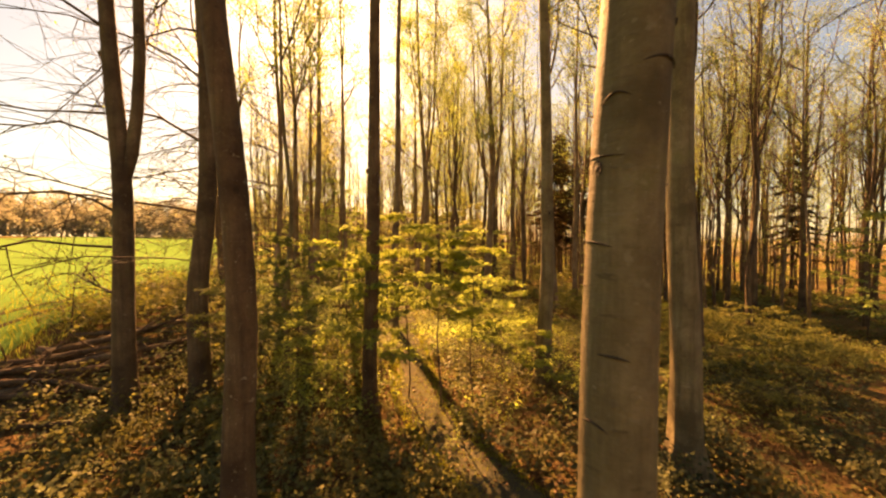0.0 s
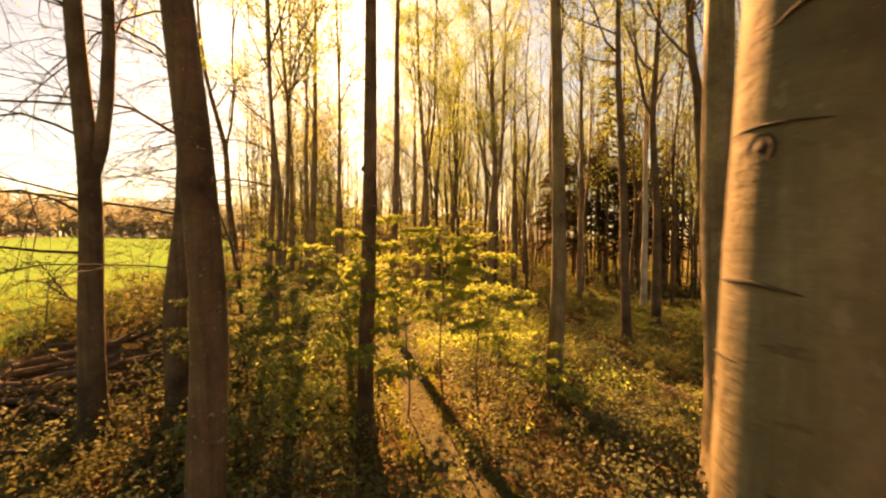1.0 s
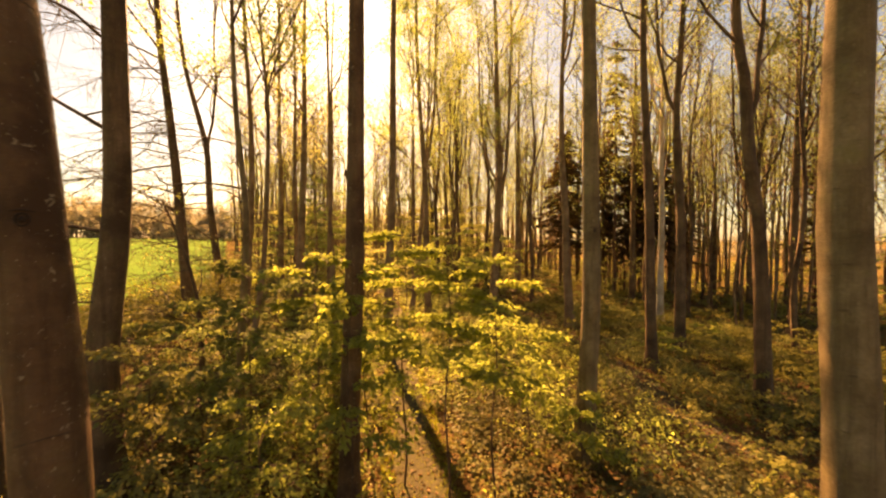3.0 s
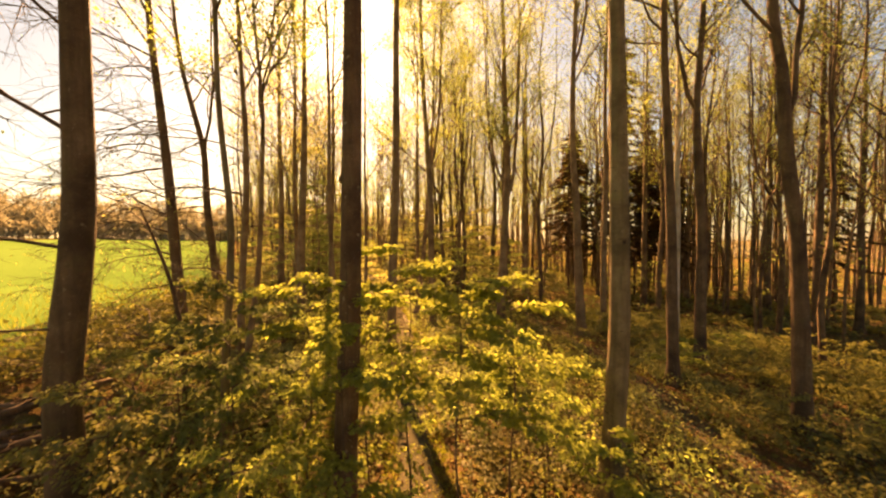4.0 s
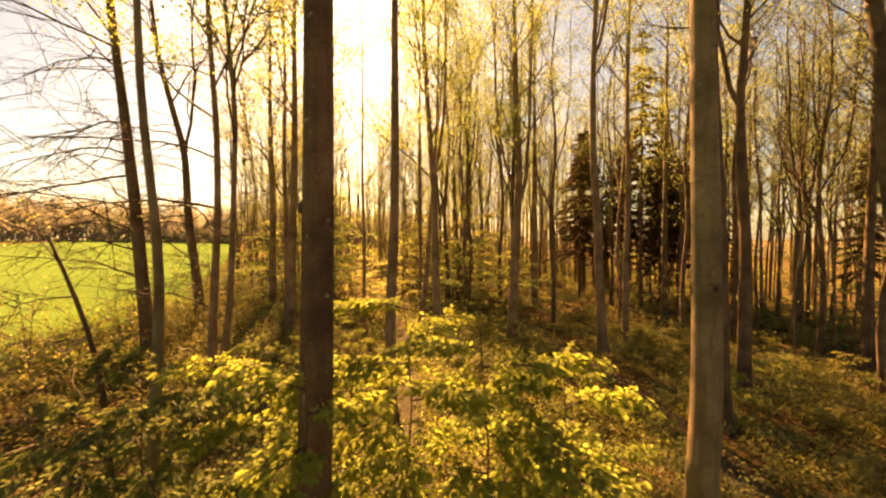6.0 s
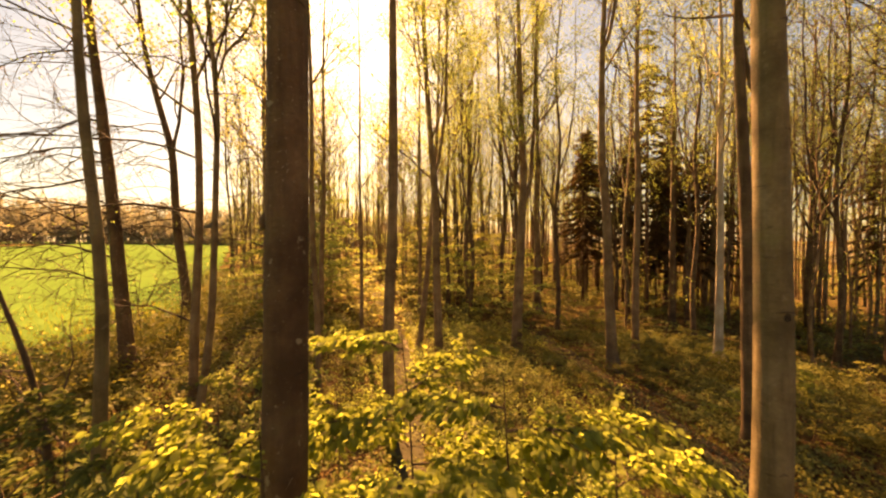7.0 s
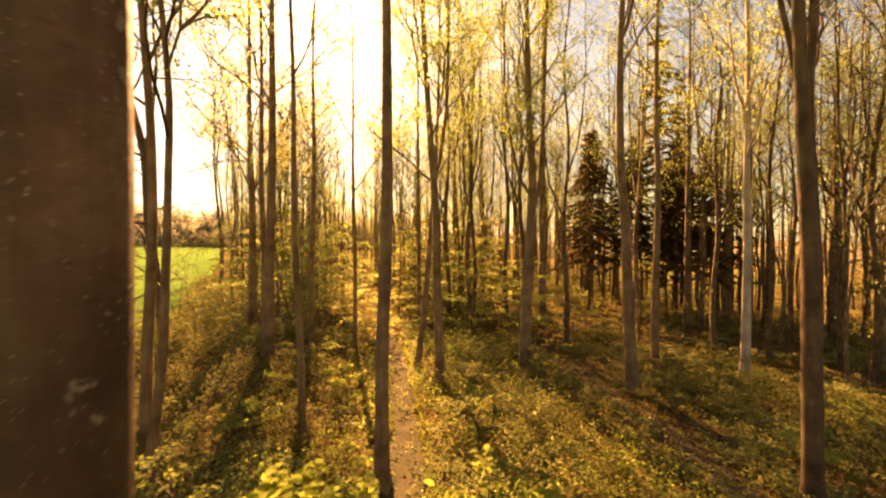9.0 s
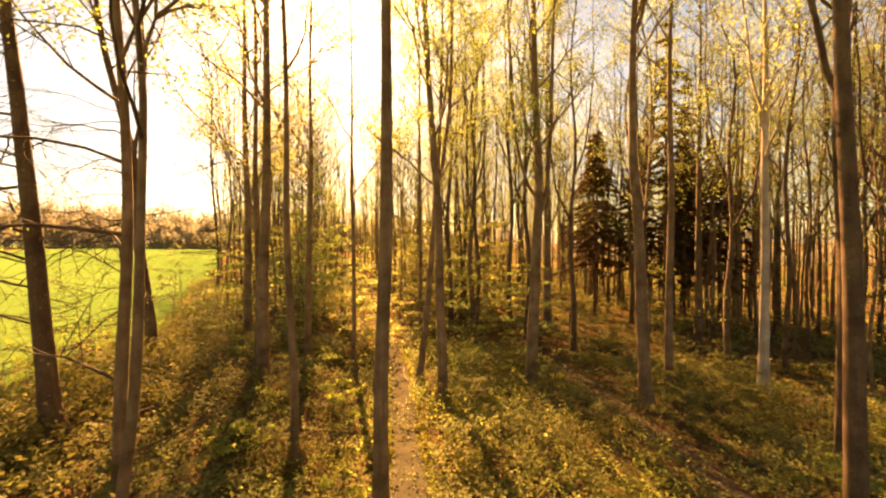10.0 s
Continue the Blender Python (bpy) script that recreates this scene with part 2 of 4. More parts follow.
        if smooth:
            me.shade_smooth()
        return me


def part(name, build, material, parent, label="", smooth=True, kind=""):
    ob = new(name, build.mesh(name, material, smooth))
    ob.parent = parent
    return tagged(ob, label, kind=kind)


def unit(v):
    v = np.asarray(v, float)
    return v / (np.linalg.norm(v) + 1e-9)


def wander(r, start, way, length, n, bend, lift):
    """A crooked line of n points."""
    pts, d, p = [np.asarray(start, float)], unit(way), np.asarray(start, float)
    for i in range(n - 1):
        d = unit(d + r.normal(0, bend, 3) + np.array((0, 0, lift)))
        p = p + d * length / (n - 1)
        pts.append(p)
    return np.array(pts)


def branch(b, r, start, way, length, rad, depth, spots, lift=0.06, bend=0.14, kids=5, sides=5, spread=0.75, twigs=None):
    """A limb with its branches and twigs (in twigs, if given); spots collects where leaves may grow."""
    fine = b if twigs is None else twigs
    n = max(4, int(3 + length)) if depth == 0 else (4 if depth == 1 else 3 if sides > 4 else 2)
    pts = wander(r, start, way, length, n, bend, lift)
    radii = np.linspace(rad, rad * 0.3 if depth < 2 else rad * 0.4, n)
    b.tube(pts, radii, max(3, sides - depth))
    d0 = unit(pts[-1] - pts[0])
    if depth >= 1:
        for k in range(1, n):
            spots.append((pts[k], d0))
    if depth == 2:
        return
    for i in range(kids - depth):
        f = 0.25 + 0.75 * (i + r.random()) / (kids - depth)
        k = min(int(f * (n - 1)), n - 2)
        p = pts[k] + (pts[k + 1] - pts[k]) * (f * (n - 1) - k)
        out = unit(d0 + r.normal(0, spread, 3) * np.array((1, 1, 0.6)))
        branch(fine, r, p, out, length * r.uniform(0.32, 0.55), max(rad * (0.5 - 0.15 * f), 0.006), depth + 1, spots, lift, bend, kids, sides, spread)


def foliage(b, r, spots, count, size, reach=0.35, full=False, plain=False):
    if not spots or count < 1:
        return
    pick = r.integers(0, len(spots), count)
    base = np.array([spots[i][0] for i in pick])
    way = np.array([spots[i][1] for i in pick])
    at = base + r.normal(0, reach, (count, 3)) * np.array((1, 1, 0.55))
    along = way * 0.4 + r.normal(0, 0.7, (count, 3)) - np.array((0, 0, 0.45))
    up = r.normal(0, 0.9, (count, 3)) + np.array((0, 0, 0.5))
    b.leaves(at, along, up, r.uniform(0.7, 1.25, count) * size, 0.8, full, 0.25, plain)


def trunk_line(r, height, bends, wobble=0.05, step_m=1.0):
    """Points of a trunk from below the ground to its top; bends: (height, sideways) pairs."""
    hs = np.arange(-0.4, height + 0.01, step_m)
    hs = np.unique(np.concatenate([[-0.4, -0.1, 0.1, 0.3, 0.55, 0.85], hs[hs > 1.0]]))
    if bends:
        bh, bx = np.array([q[0] for q in bends]), np.array([q[1] for q in bends])
        x = np.interp(hs, bh, bx)
        if len(bends) > 1:
            s = np.clip((bx[-1] - bx[-2]) / (bh[-1] - bh[-2]), -0.1, 0.1)
            x = x + np.maximum(hs - bh[-1], 0) * s * 0.6
        for _ in range(1):
            x[1:-1] = 0.25 * x[:-2] + 0.5 * x[1:-1] + 0.25 * x[2:]
    else:
        x = np.zeros(len(hs))
    p1, p2 = r.uniform(0, 6.28, 2)
    y = wobble * np.sin(hs * 0.45 + p1) * np.clip(hs / 4, 0, 1)
    x = x + wobble * 0.6 * np.sin(hs * 0.6 + p2) * np.clip(hs / 4, 0, 1)
    return hs, np.stack([x, y, hs], 1)


def girth(hs, d, height, flare=0.6):
    rad = d / 2 * np.clip(1.06 - 0.9 * np.maximum(hs, 0) / height, 0.08, 2)
    return rad * (1 + flare * np.exp(-np.maximum(hs, 0) / 0.32))


AXES = {}  # heights and axis of each trunk, for what sits on its bark


def beech(name, x, y, d, height, bends=(), seed=1, stems=(), low=0, low_side=-1.0, crown_from=9.0, limbs=9,
          leaves=900, leaf=SPRING, bark=BEECH, leaf_size=0.1, label="", sides=18, limb_len=1.0, flare=0.6, group="beeches"):
    """A forest tree. stems: (height, sideways, depthways, share of girth) of forks; low: low side limbs."""
    r = np.random.default_rng(seed)
    d = d / (1.06 - 4.5 / height)
    thing = tagged(new(name), label, "tree", group)
    thing.location = (x, y, gz(x, y))
    hs, line = trunk_line(r, height, bends, 0.05, 0.7)
    AXES[thing.name] = (hs, line)
    b = Build()
    th = np.arange(sides) * 2 * np.pi / sides
    ph = r.uniform(0, 6.28, 3)
    foot = np.exp(-np.maximum(hs, 0) / 0.4)[:, None]
    lobes = 1 + foot * (0.22 * np.cos(4 * th + ph[0]) + 0.14 * np.cos(7 * th + ph[1]))[None, :] + 0.025 * np.cos(3 * th[None, :] + hs[:, None] * 1.3 + ph[2])
    lobes = lobes + r.normal(0, 0.01, lobes.shape)
    b.tube(line, girth(hs, d, height, flare), sides, lobes)
    part("trunk", b, bark, thing)
    spots, bare = [], []

    def on(h):
        return np.array([np.interp(h, hs, line[:, k]) for k in range(3)])

    for h0, sx, sy, share in stems:
        s, tw = Build(), Build()
        p = on(h0)
        top = height * r.uniform(0.85, 0.97)
        zs = np.concatenate([[h0 - 0.5, h0 + 0.1, h0 + 0.8, h0 + 1.8], np.arange(h0 + 3, top, 1.3)])
        k = 1 - np.exp(-np.maximum(zs - h0, 0) / 1.3)
        grow = 1 + 0.04 * np.maximum(zs - h0, 0)
        pts = np.stack([p[0] + sx * k * grow, p[1] + sy * k * grow, zs], 1)
        pts[2:] += r.normal(0, 0.04, (len(pts) - 2, 3))
        rad = girth(zs, d * share, height, 0)
        s.tube(pts, rad, 10)
        for i in range(5):
            f = len(pts) // 3 + int((len(pts) * 0.62) * i / 5)
            a = r.uniform(0, 6.28)
            branch(tw, r, pts[min(f, len(pts) - 1)], (math.cos(a), math.sin(a), 1.1), r.uniform(1.8, 3.6), 0.04, 0, spots, 0.1)
        part("twig", tw, bark, part("stem", s, bark, thing), kind="stuff")
    for i in range(low):
        h0 = 2.4 + 9.0 * (i + r.random()) / low
        a = r.normal(0, 0.5)
        way = (low_side * math.cos(a), math.sin(a), r.uniform(0.1, 0.6))
        s, tw = Build(), Build()
        branch(s, r, on(h0), way, r.uniform(2.6, 5.8), r.uniform(0.02, 0.046), 0, bare, -0.1, 0.18, 8, 6, twigs=tw)
        part("twig", tw, TWIG, part("limb", s, TWIG, thing), kind="stuff")
    for i in range(limbs):
        h0 = crown_from + (height - crown_from) * (i + r.random()) / limbs * 0.97
        a = r.uniform(0, 6.28)
        way = (math.cos(a), math.sin(a), r.uniform(0.6, 1.5))
        s, tw = Build(), Build()
        length = limb_len * r.uniform(2.4, 5.0) * (1.1 - 0.5 * (h0 - crown_from) / (height - crown_from))
        branch(s, r, on(h0), way, length, 0.018 + 0.13 * d * (1 - 0.7 * h0 / height), 0, spots, 0.08, twigs=tw)
        part("twig", tw, TWIG, part("limb", s, TWIG if d < 0.25 else bark, thing), kind="stuff")
    if leaves:
        c = Build()
        foliage(c, r, spots, int(leaves * 3.9), leaf_size * 0.9, 0.32, False, True)
        if low:
            foliage(c, r, bare, leaves // 6, leaf_size * 0.6, 0.12)
        part("crown", c, leaf, thing, "thin spring foliage", False)
    return thing


# ---------------------------------------------------------------- ground
def axis(points):
    out = []
    for a, b, n in points:
        out.extend(np.linspace(a, b, n, endpoint=False))
    return np.array(out + [points[-1][1]])


def sheet(name, xs, ys, z_of, material, label, category):
    X, Y = np.meshgrid(xs, ys, indexing="ij")
    v = np.stack([X, Y, z_of(X, Y)], -1).reshape(-1, 3)
    i, j = np.meshgrid(np.arange(len(xs) - 1), np.arange(len(ys) - 1), indexing="ij")
    n = len(ys)
    b = Build()
    b.v, b.q = [v], [np.stack([i * n + j, (i + 1) * n + j, (i + 1) * n + j + 1, i * n + j + 1], -1).reshape(-1, 4)]
    ob = new(name, b.mesh(name, material))
    return tagged(ob, label, category, kind="structure")


XS = axis([(-1500, -150, 12), (-150, -30, 24), (-30, -12, 30), (-12, 16, 90), (16, 70, 40), (70, 1500, 14)])
YS = axis([(-1500, -60, 10), (-60, 0, 20), (0, 34, 100), (34, 90, 40), (90, 1800, 16)])
sheet("ground", XS, YS, ground_z, FLOOR, "brown leaf-littered forest floor with mossy green patches", "ground")


def meadow():
    us, ys = axis([(0, 12, 16), (12, 60, 16), (60, 700, 16)]), axis([(-300, 0, 12), (0, 40, 40), (40, 120, 24), (120, 700, 14)])
    U, Y = np.meshgrid(us, ys, indexing="ij")
    X = edge_x(Y) - U + 0.5 * np.sin(Y * 0.8) * (U < 0.5)
    v = np.stack([X, Y, ground_z(X, Y) + 0.05], -1).reshape(-1, 3)
    i, j = np.meshgrid(np.arange(len(us) - 1), np.arange(len(ys) - 1), indexing="ij")
    n = len(ys)
    b = Build()
    b.v, b.q = [v], [np.stack([i * n + j, i * n + j + 1, (i + 1) * n + j + 1, (i + 1) * n + j], -1).reshape(-1, 4)]
    tagged(new("meadow", b.mesh("meadow", MEADOW)), "bright sunlit green meadow beside the wood", "meadow", kind="structure")


meadow()


def track(name, line, width, lift, material, label, seed):
    """A strip that follows the ground along a line of (x, y)."""
    r = np.random.default_rng(seed)
    line = np.array(line, float)
    s = np.concatenate([[0], np.cumsum(np.linalg.norm(np.diff(line, axis=0), axis=1))])
    t = np.arange(0, s[-1], 0.35)
    c = np.stack([np.interp(t, s, line[:, 0]), np.interp(t, s, line[:, 1])], 1)
    for _ in range(12):
        c[1:-1] = 0.25 * c[:-2] + 0.5 * c[1:-1] + 0.25 * c[2:]
    d = np.gradient(c, axis=0)
    d /= np.linalg.norm(d, axis=1)[:, None]
    nrm = np.stack([-d[:, 1], d[:, 0]], 1)
    across = np.linspace(-1, 1, 9)
    w = width / 2 * (1 + 0.18 * np.sin(t * 1.3) + r.normal(0, 0.06, len(t)))
    P = c[:, None, :] + nrm[:, None, :] * across[None, :, None] * w[:, None, None]
    z = ground_z(P[..., 0], P[..., 1]) + lift * (1 - np.abs(across) ** 4)[None, :] + 0.012 - 0.03 * (np.abs(across) > 0.99)[None, :] + r.normal(0, 0.006, P.shape[:2])
    v = np.concatenate([P, z[..., None]], -1).reshape(-1, 3)
    n = 9
    i, j = np.meshgrid(np.arange(len(t) - 1), np.arange(n - 1), indexing="ij")
    b = Build()
    b.v, b.q = [v], [np.stack([i * n + j, i * n + j + 1, (i + 1) * n + j + 1, (i + 1) * n + j], -1).reshape(-1, 4)[:, ::-1]]
    return tagged(new(name, b.mesh(name, material)), label, "path", kind="structure")


PATH_LINE = ((5.6, -9.0), (3.9, -2.5), (2.6, 2.0), (1.7, 5.4), (1.0, 6.7), (0.1, 8.4), (-0.7, 10.6), (-1.35, 15.2), (-1.9, 20.6), (-2.9, 27.2), (-4.1, 33.2), (-7.6, 45.5), (-12, 58))
TRACK_LINE = ((6.9, 11.5), (6.9, 14.6), (6.95, 18.0), (6.7, 22.5), (5.7, 28.0), (4.6, 36.0))
track("path", PATH_LINE, 1.1, 0.045, TRODDEN, "narrow trodden earth footpath through the undergrowth", 3)
for rut_x in (-15.1, -16.3):
    track("path", ((rut_x, 2.0), (rut_x - 0.1, 12.0), (rut_x - 0.9, 24.0), (rut_x - 4.0, 32.0)), 0.3, 0.09, TRODDEN, "pale wheel rut along the edge of the meadow", 7)
track("path", TRACK_LINE, 1.3, 0.035, TRODDEN, "leaf-strewn old track among the trees", 4)


def scars(tree, seed, count, z0, z1, d, height=25):
    """Dark folds and knots where branches have fallen from a smooth trunk."""
    r = np.random.default_rng(seed)
    hs, line = AXES[tree.name]
    for i in range(count):
        z, a = z0 + (z1 - z0) * (i + r.random()) / count, r.uniform(0, 6.283)
        rad, half = d / 2 * 1.0, r.uniform(0.25, 0.85)
        th = a + np.linspace(-half, half, 9)
        drop = -r.uniform(0.005, 0.035) * np.abs(np.linspace(-1, 1, 9)) ** 1.5 + 0.007 * np.linspace(-1, 1, 9) * r.normal()
        rr = float(girth(np.array((z,)), 2 * rad / (1.06 - 4.5 / height), height, 0.6)[0]) + 0.002
        cx, cy = np.interp(z, hs, line[:, 0]), np.interp(z, hs, line[:, 1])
        pts = np.stack([cx + rr * np.cos(th), cy + rr * np.sin(th), z + drop], 1)
        b = Build()
        b.tube(pts, r.uniform(0.004, 0.009) * np.sin(np.linspace(0.25, 2.9, 9)), 5)
        part("scar", b, SCAR, tree)
        if i % 4 == 1:
            k = Build()
            c, n = np.array((cx + (rr - 0.006) * math.cos(a), cy + (rr - 0.006) * math.sin(a), z - 0.06)), np.array((math.cos(a), math.sin(a), 0))
            u = np.array((-math.sin(a), math.cos(a), 0))
            t = np.linspace(0, 2 * np.pi, 13)
            ring = c + 0.032 * (np.cos(t)[:, None] * u + 1.25 * np.sin(t)[:, None] * np.array((0, 0, 1)))
            k.tube(ring, np.full(13, 0.008), 6)
            k.tube(np.stack([c - n * 0.02, c + n * 0.006, c + n * 0.009]), (0.026, 0.022, 0.002), 8)
            part("knot", k, SCAR, tree)


# ---------------------------------------------------------------- the trees along the way
SMOOTH = "tall grey-brown smooth-barked beech rising from the undergrowth"
EDGE = "grey-brown tree at the meadow's edge with bare drooping side branches"
SLIM = "slim grey-brown young beech rising from the undergrowth"

BENDS = ((0, -0.04), (3.3, -0.02), (4.5, -0.01), (5.6, 0.02))
near_tree = beech("beech_tree", 0.96, 1.99, 0.355, 24, BENDS, 11, sides=40, crown_from=13, leaves=500,
      label="thick smooth beech trunk with dark branch scars and a knot")
scars(near_tree, 70, 24, 2.0, 7.0, 0.355, 24)
BENDS = ((0, 0.0), (1.7, 0.0), (3.0, 0.08), (4.6, 0.02), (6.2, -0.06), (7.4, -0.2))
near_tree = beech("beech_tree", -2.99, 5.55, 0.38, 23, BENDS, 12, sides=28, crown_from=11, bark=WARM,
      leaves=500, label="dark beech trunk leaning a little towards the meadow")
scars(near_tree, 67, 12, 2, 9, 0.38, 23)
beech("beech_tree", -7.55, 9.03, 0.40, 21, ((0, 0.1), (0.7, 0.06), (4.4, 0.02), (5.3, 0.04), (9.0, -0.14)), 13, stems=((5.4, 0.42, 0.05, 0.72),), low=10,
      crown_from=10, leaves=350, label="forked tree at the meadow's edge with bare drooping branches", sides=22, bark=OLD)
beech("beech_tree", -5.96, 9.82, 0.43, 23, ((0, -0.2), (1.3, -0.27), (2.6, -0.34), (3.5, -0.25), (4.4, -0.07), (5.2, -0.01), (6.1, 0.01), (7.0, -0.03), (8.2, -0.02)),
      14, low=6, crown_from=11, leaves=350, label="stout trunk bent like a bow, with bare side branches", sides=22, bark=OLD)
BENDS = ((0, -0.12), (2.3, -0.09), (5.6, -0.02), (8.7, 0.06))
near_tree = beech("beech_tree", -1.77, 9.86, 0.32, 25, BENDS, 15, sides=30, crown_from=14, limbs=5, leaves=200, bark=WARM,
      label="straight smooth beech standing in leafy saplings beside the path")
scars(near_tree, 68, 16, 3.0, 12, 0.32)


def burl(tree, z, turn, d, size):
    """A rounded woody swelling on a trunk."""
    hs, line = AXES[tree.name]
    a = radians(turn)
    c = np.array((np.interp(z, hs, line[:, 0]) + d / 2 * math.cos(a), np.interp(z, hs, line[:, 1]) + d / 2 * math.sin(a), z))
    f = np.linspace(-1, 1, 9)
    b = Build()
    b.tube(np.stack([c + np.array((0.01 * math.sin(3 * k), 0.01 * math.cos(4 * k), size * 1.3 * k)) for k in f]), size * np.sqrt(np.clip(1 - f ** 2, 0.01, 1)) * (1 + 0.12 * np.sin(f * 5)), 12)
    part("burl", b, WARM, tree)


burl(near_tree, 6.15, 185, 0.3, 0.055)
BENDS = ((0, -0.1), (1.0, -0.06), (3.6, 0.07), (5.7, 0.02), (9.1, -0.08))
near_tree = beech("beech_tree", 3.04, 11.38, 0.36, 25, BENDS, 16, sides=28, crown_from=13, leaves=700, label=SMOOTH)
scars(near_tree, 69, 14, 1.5, 11, 0.36)
beech("beech_tree", 4.64, 7.49, 0.49, 25, ((0, 0.12), (2.1, 0.09), (5.1, 0.01), (8.0, -0.05)), 17, sides=30, crown_from=12, leaves=600,
      label="thick pale beech trunk, sunlit along one edge")
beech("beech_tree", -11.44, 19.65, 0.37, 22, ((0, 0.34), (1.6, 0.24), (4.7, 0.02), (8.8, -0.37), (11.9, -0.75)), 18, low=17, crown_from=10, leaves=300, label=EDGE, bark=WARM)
beech("beech_tree", -4.46, 11.36, 0.13, 15, ((0, -0.2), (2.6, -0.16), (4.2, -0.05), (5.2, 0.04), (6.1, -0.01), (6.8, -0.08), (7.4, -0.16), (8.3, -0.2)), 19,
      crown_from=9.0, limbs=5, leaves=300, label="thin crooked young tree with a bend in its stem", sides=12, limb_len=0.6)
beech("beech_tree", -13.97, 26.24, 0.39, 22, ((0, 0.55), (1.9, 0.36), (5.3, -0.03), (8.9, -0.21), (10.9, -0.74), (13.6, -1.44), (16.4, -1.8)), 20, stems=((8.6, 0.5, 0.0, 0.5),),
      low=13, crown_from=11, leaves=250, label=EDGE, bark=WARM)
beech("beech_tree", -7.38, 17.59, 0.21, 20, ((0, -0.25), (2.5, -0.15), (5.6, -0.02), (8.7, 0.0), (11.7, -0.1)), 21, low=6, crown_from=8, leaves=1800, label=SLIM, sides=14, bark=BROWN)
beech("beech_tree", -6.39, 16.82, 0.165, 18, ((0, -0.7), (1.2, -0.55), (2.3, -0.36), (3.7, -0.14), (5.9, 0.0), (8.7, 0.05), (10.1, -0.09), (11.5, -0.23)), 22, stems=((9.4, 0.4, 0.1, 0.5),),
      crown_from=7.5, limbs=9, leaves=1800, label=SLIM, sides=14, bark=BROWN)
beech("beech_tree", -11.81, 31.05, 0.39, 23, (), 23, low=4, crown_from=7, limbs=11, leaves=1200, label=SMOOTH, leaf=GOLD, bark=BROWN)
beech("beech_tree", -8.30, 25.76, 0.40, 24, ((0, -0.24), (1.5, -0.19), (6.3, -0.01), (13.3, 0.13)), 24, crown_from=8, limbs=10, leaves=1000, label=SMOOTH, leaf=GOLD, bark=BROWN)
beech("beech_tree", -9.01, 26.48, 0.25, 22, (), 25, crown_from=6, limbs=10, leaves=1000, label=SLIM, leaf=GOLD, bark=BROWN)
beech("beech_tree", -5.28, 20.63, 0.19, 20, ((0, 0.2), (0.4, 0.14), (3.6, 0.14), (6.9, -0.02), (10.8, -0.05)), 26, crown_from=10, limbs=5, leaves=180, label=SLIM, sides=14, limb_len=0.7, bark=BROWN)
beech("beech_tree", -7.6, 29.0, 0.26, 21, ((0, -0.18), (6.8, 0.0), (17.2, 0.2)), 27, crown_from=7, limbs=8, leaves=700, label=SLIM, leaf=GOLD, bark=BROWN)
beech("beech_tree", -5.48, 29.14, 0.19, 20, (), 28, crown_from=8, limbs=6, leaves=300, label=SLIM, bark=BROWN)
beech("beech_tree", -2.23, 18.74, 0.32, 25, ((0, -0.15), (3.0, -0.11), (7.0, 0.01), (11.5, 0.09)), 29, sides=22, crown_from=14, limbs=5, leaves=250,
      label="straight grey-brown beech at the side of the path", bark=BROWN)
beech("beech_tree", -1.08, 25.23, 0.34, 26, ((0, 0.14), (2.7, 0.1), (7.2, -0.01), (11.7, -0.28), (16.2, -0.51)), 30, stems=((9.0, 0.5, 0.3, 0.6),), crown_from=8.5, limbs=12,
      leaves=4200, label="beech leaning gently, hung with bright yellow spring leaves", bark=BROWN)
beech("beech_tree", -0.95, 27.5, 0.26, 19, ((0, -1.15), (2.1, -0.89), (6.8, -0.4), (9.9, -0.2)), 31, crown_from=9, leaves=900, label="slanting beech trunk crossing behind another", bark=BROWN)
beech("beech_tree", -2.55, 36.0, 0.26, 24, (), 32, crown_from=9, leaves=1200, label=SLIM, bark=BROWN)
beech("beech_tree", 3.47, 27.77, 0.46, 26, ((0, -0.3), (7.4, -0.03), (10.0, 0.11), (15.2, -0.15)), 33, stems=((7.6, 0.55, 0.1, 0.55), (8.6, -1.0, 0.2, 0.42)), crown_from=9, limbs=12,
      leaves=4600, label="many-stemmed beech with yellow spring leaves", bark=BROWN)
beech("beech_tree", 7.39, 40.99, 0.55, 26, (), 34, crown_from=10, leaves=1300, label=SMOOTH, bark=BROWN)
beech("beech_tree", 6.97, 25.48, 0.42, 25, ((0, 0.45), (0.5, 0.39), (2.8, 0.26), (7.4, 0.01), (9.7, -0.18), (14.2, -0.15)), 35, stems=((15.0, 0.6, 0.0, 0.7),), crown_from=13,
      leaves=900, label=SMOOTH, bark=BROWN)
beech("beech_tree", 9.34, 27.28, 0.31, 25, (), 36, crown_from=11, leaves=900, label=SMOOTH, bark=BROWN)
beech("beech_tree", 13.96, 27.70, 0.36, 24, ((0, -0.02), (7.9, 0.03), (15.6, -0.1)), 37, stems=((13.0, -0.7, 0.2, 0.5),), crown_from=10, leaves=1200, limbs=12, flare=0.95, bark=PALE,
      label="beech with spreading roots at its foot, sunlight put into its pale bark")
beech("beech_tree", 16.06, 35.60, 0.43, 24, (), 38, crown_from=9, leaves=2300, limbs=18, leaf=OLIVE, label=SMOOTH, bark=OLD)
beech("beech_tree", 8.01, 18.14, 0.35, 25, ((0, 0.18), (1.2, 0.15), (6.3, -0.05), (13.5, -0.34)), 39, sides=20, crown_from=12, leaves=2300, limbs=18, leaf=OLIVE, label=SMOOTH, bark=OLD)
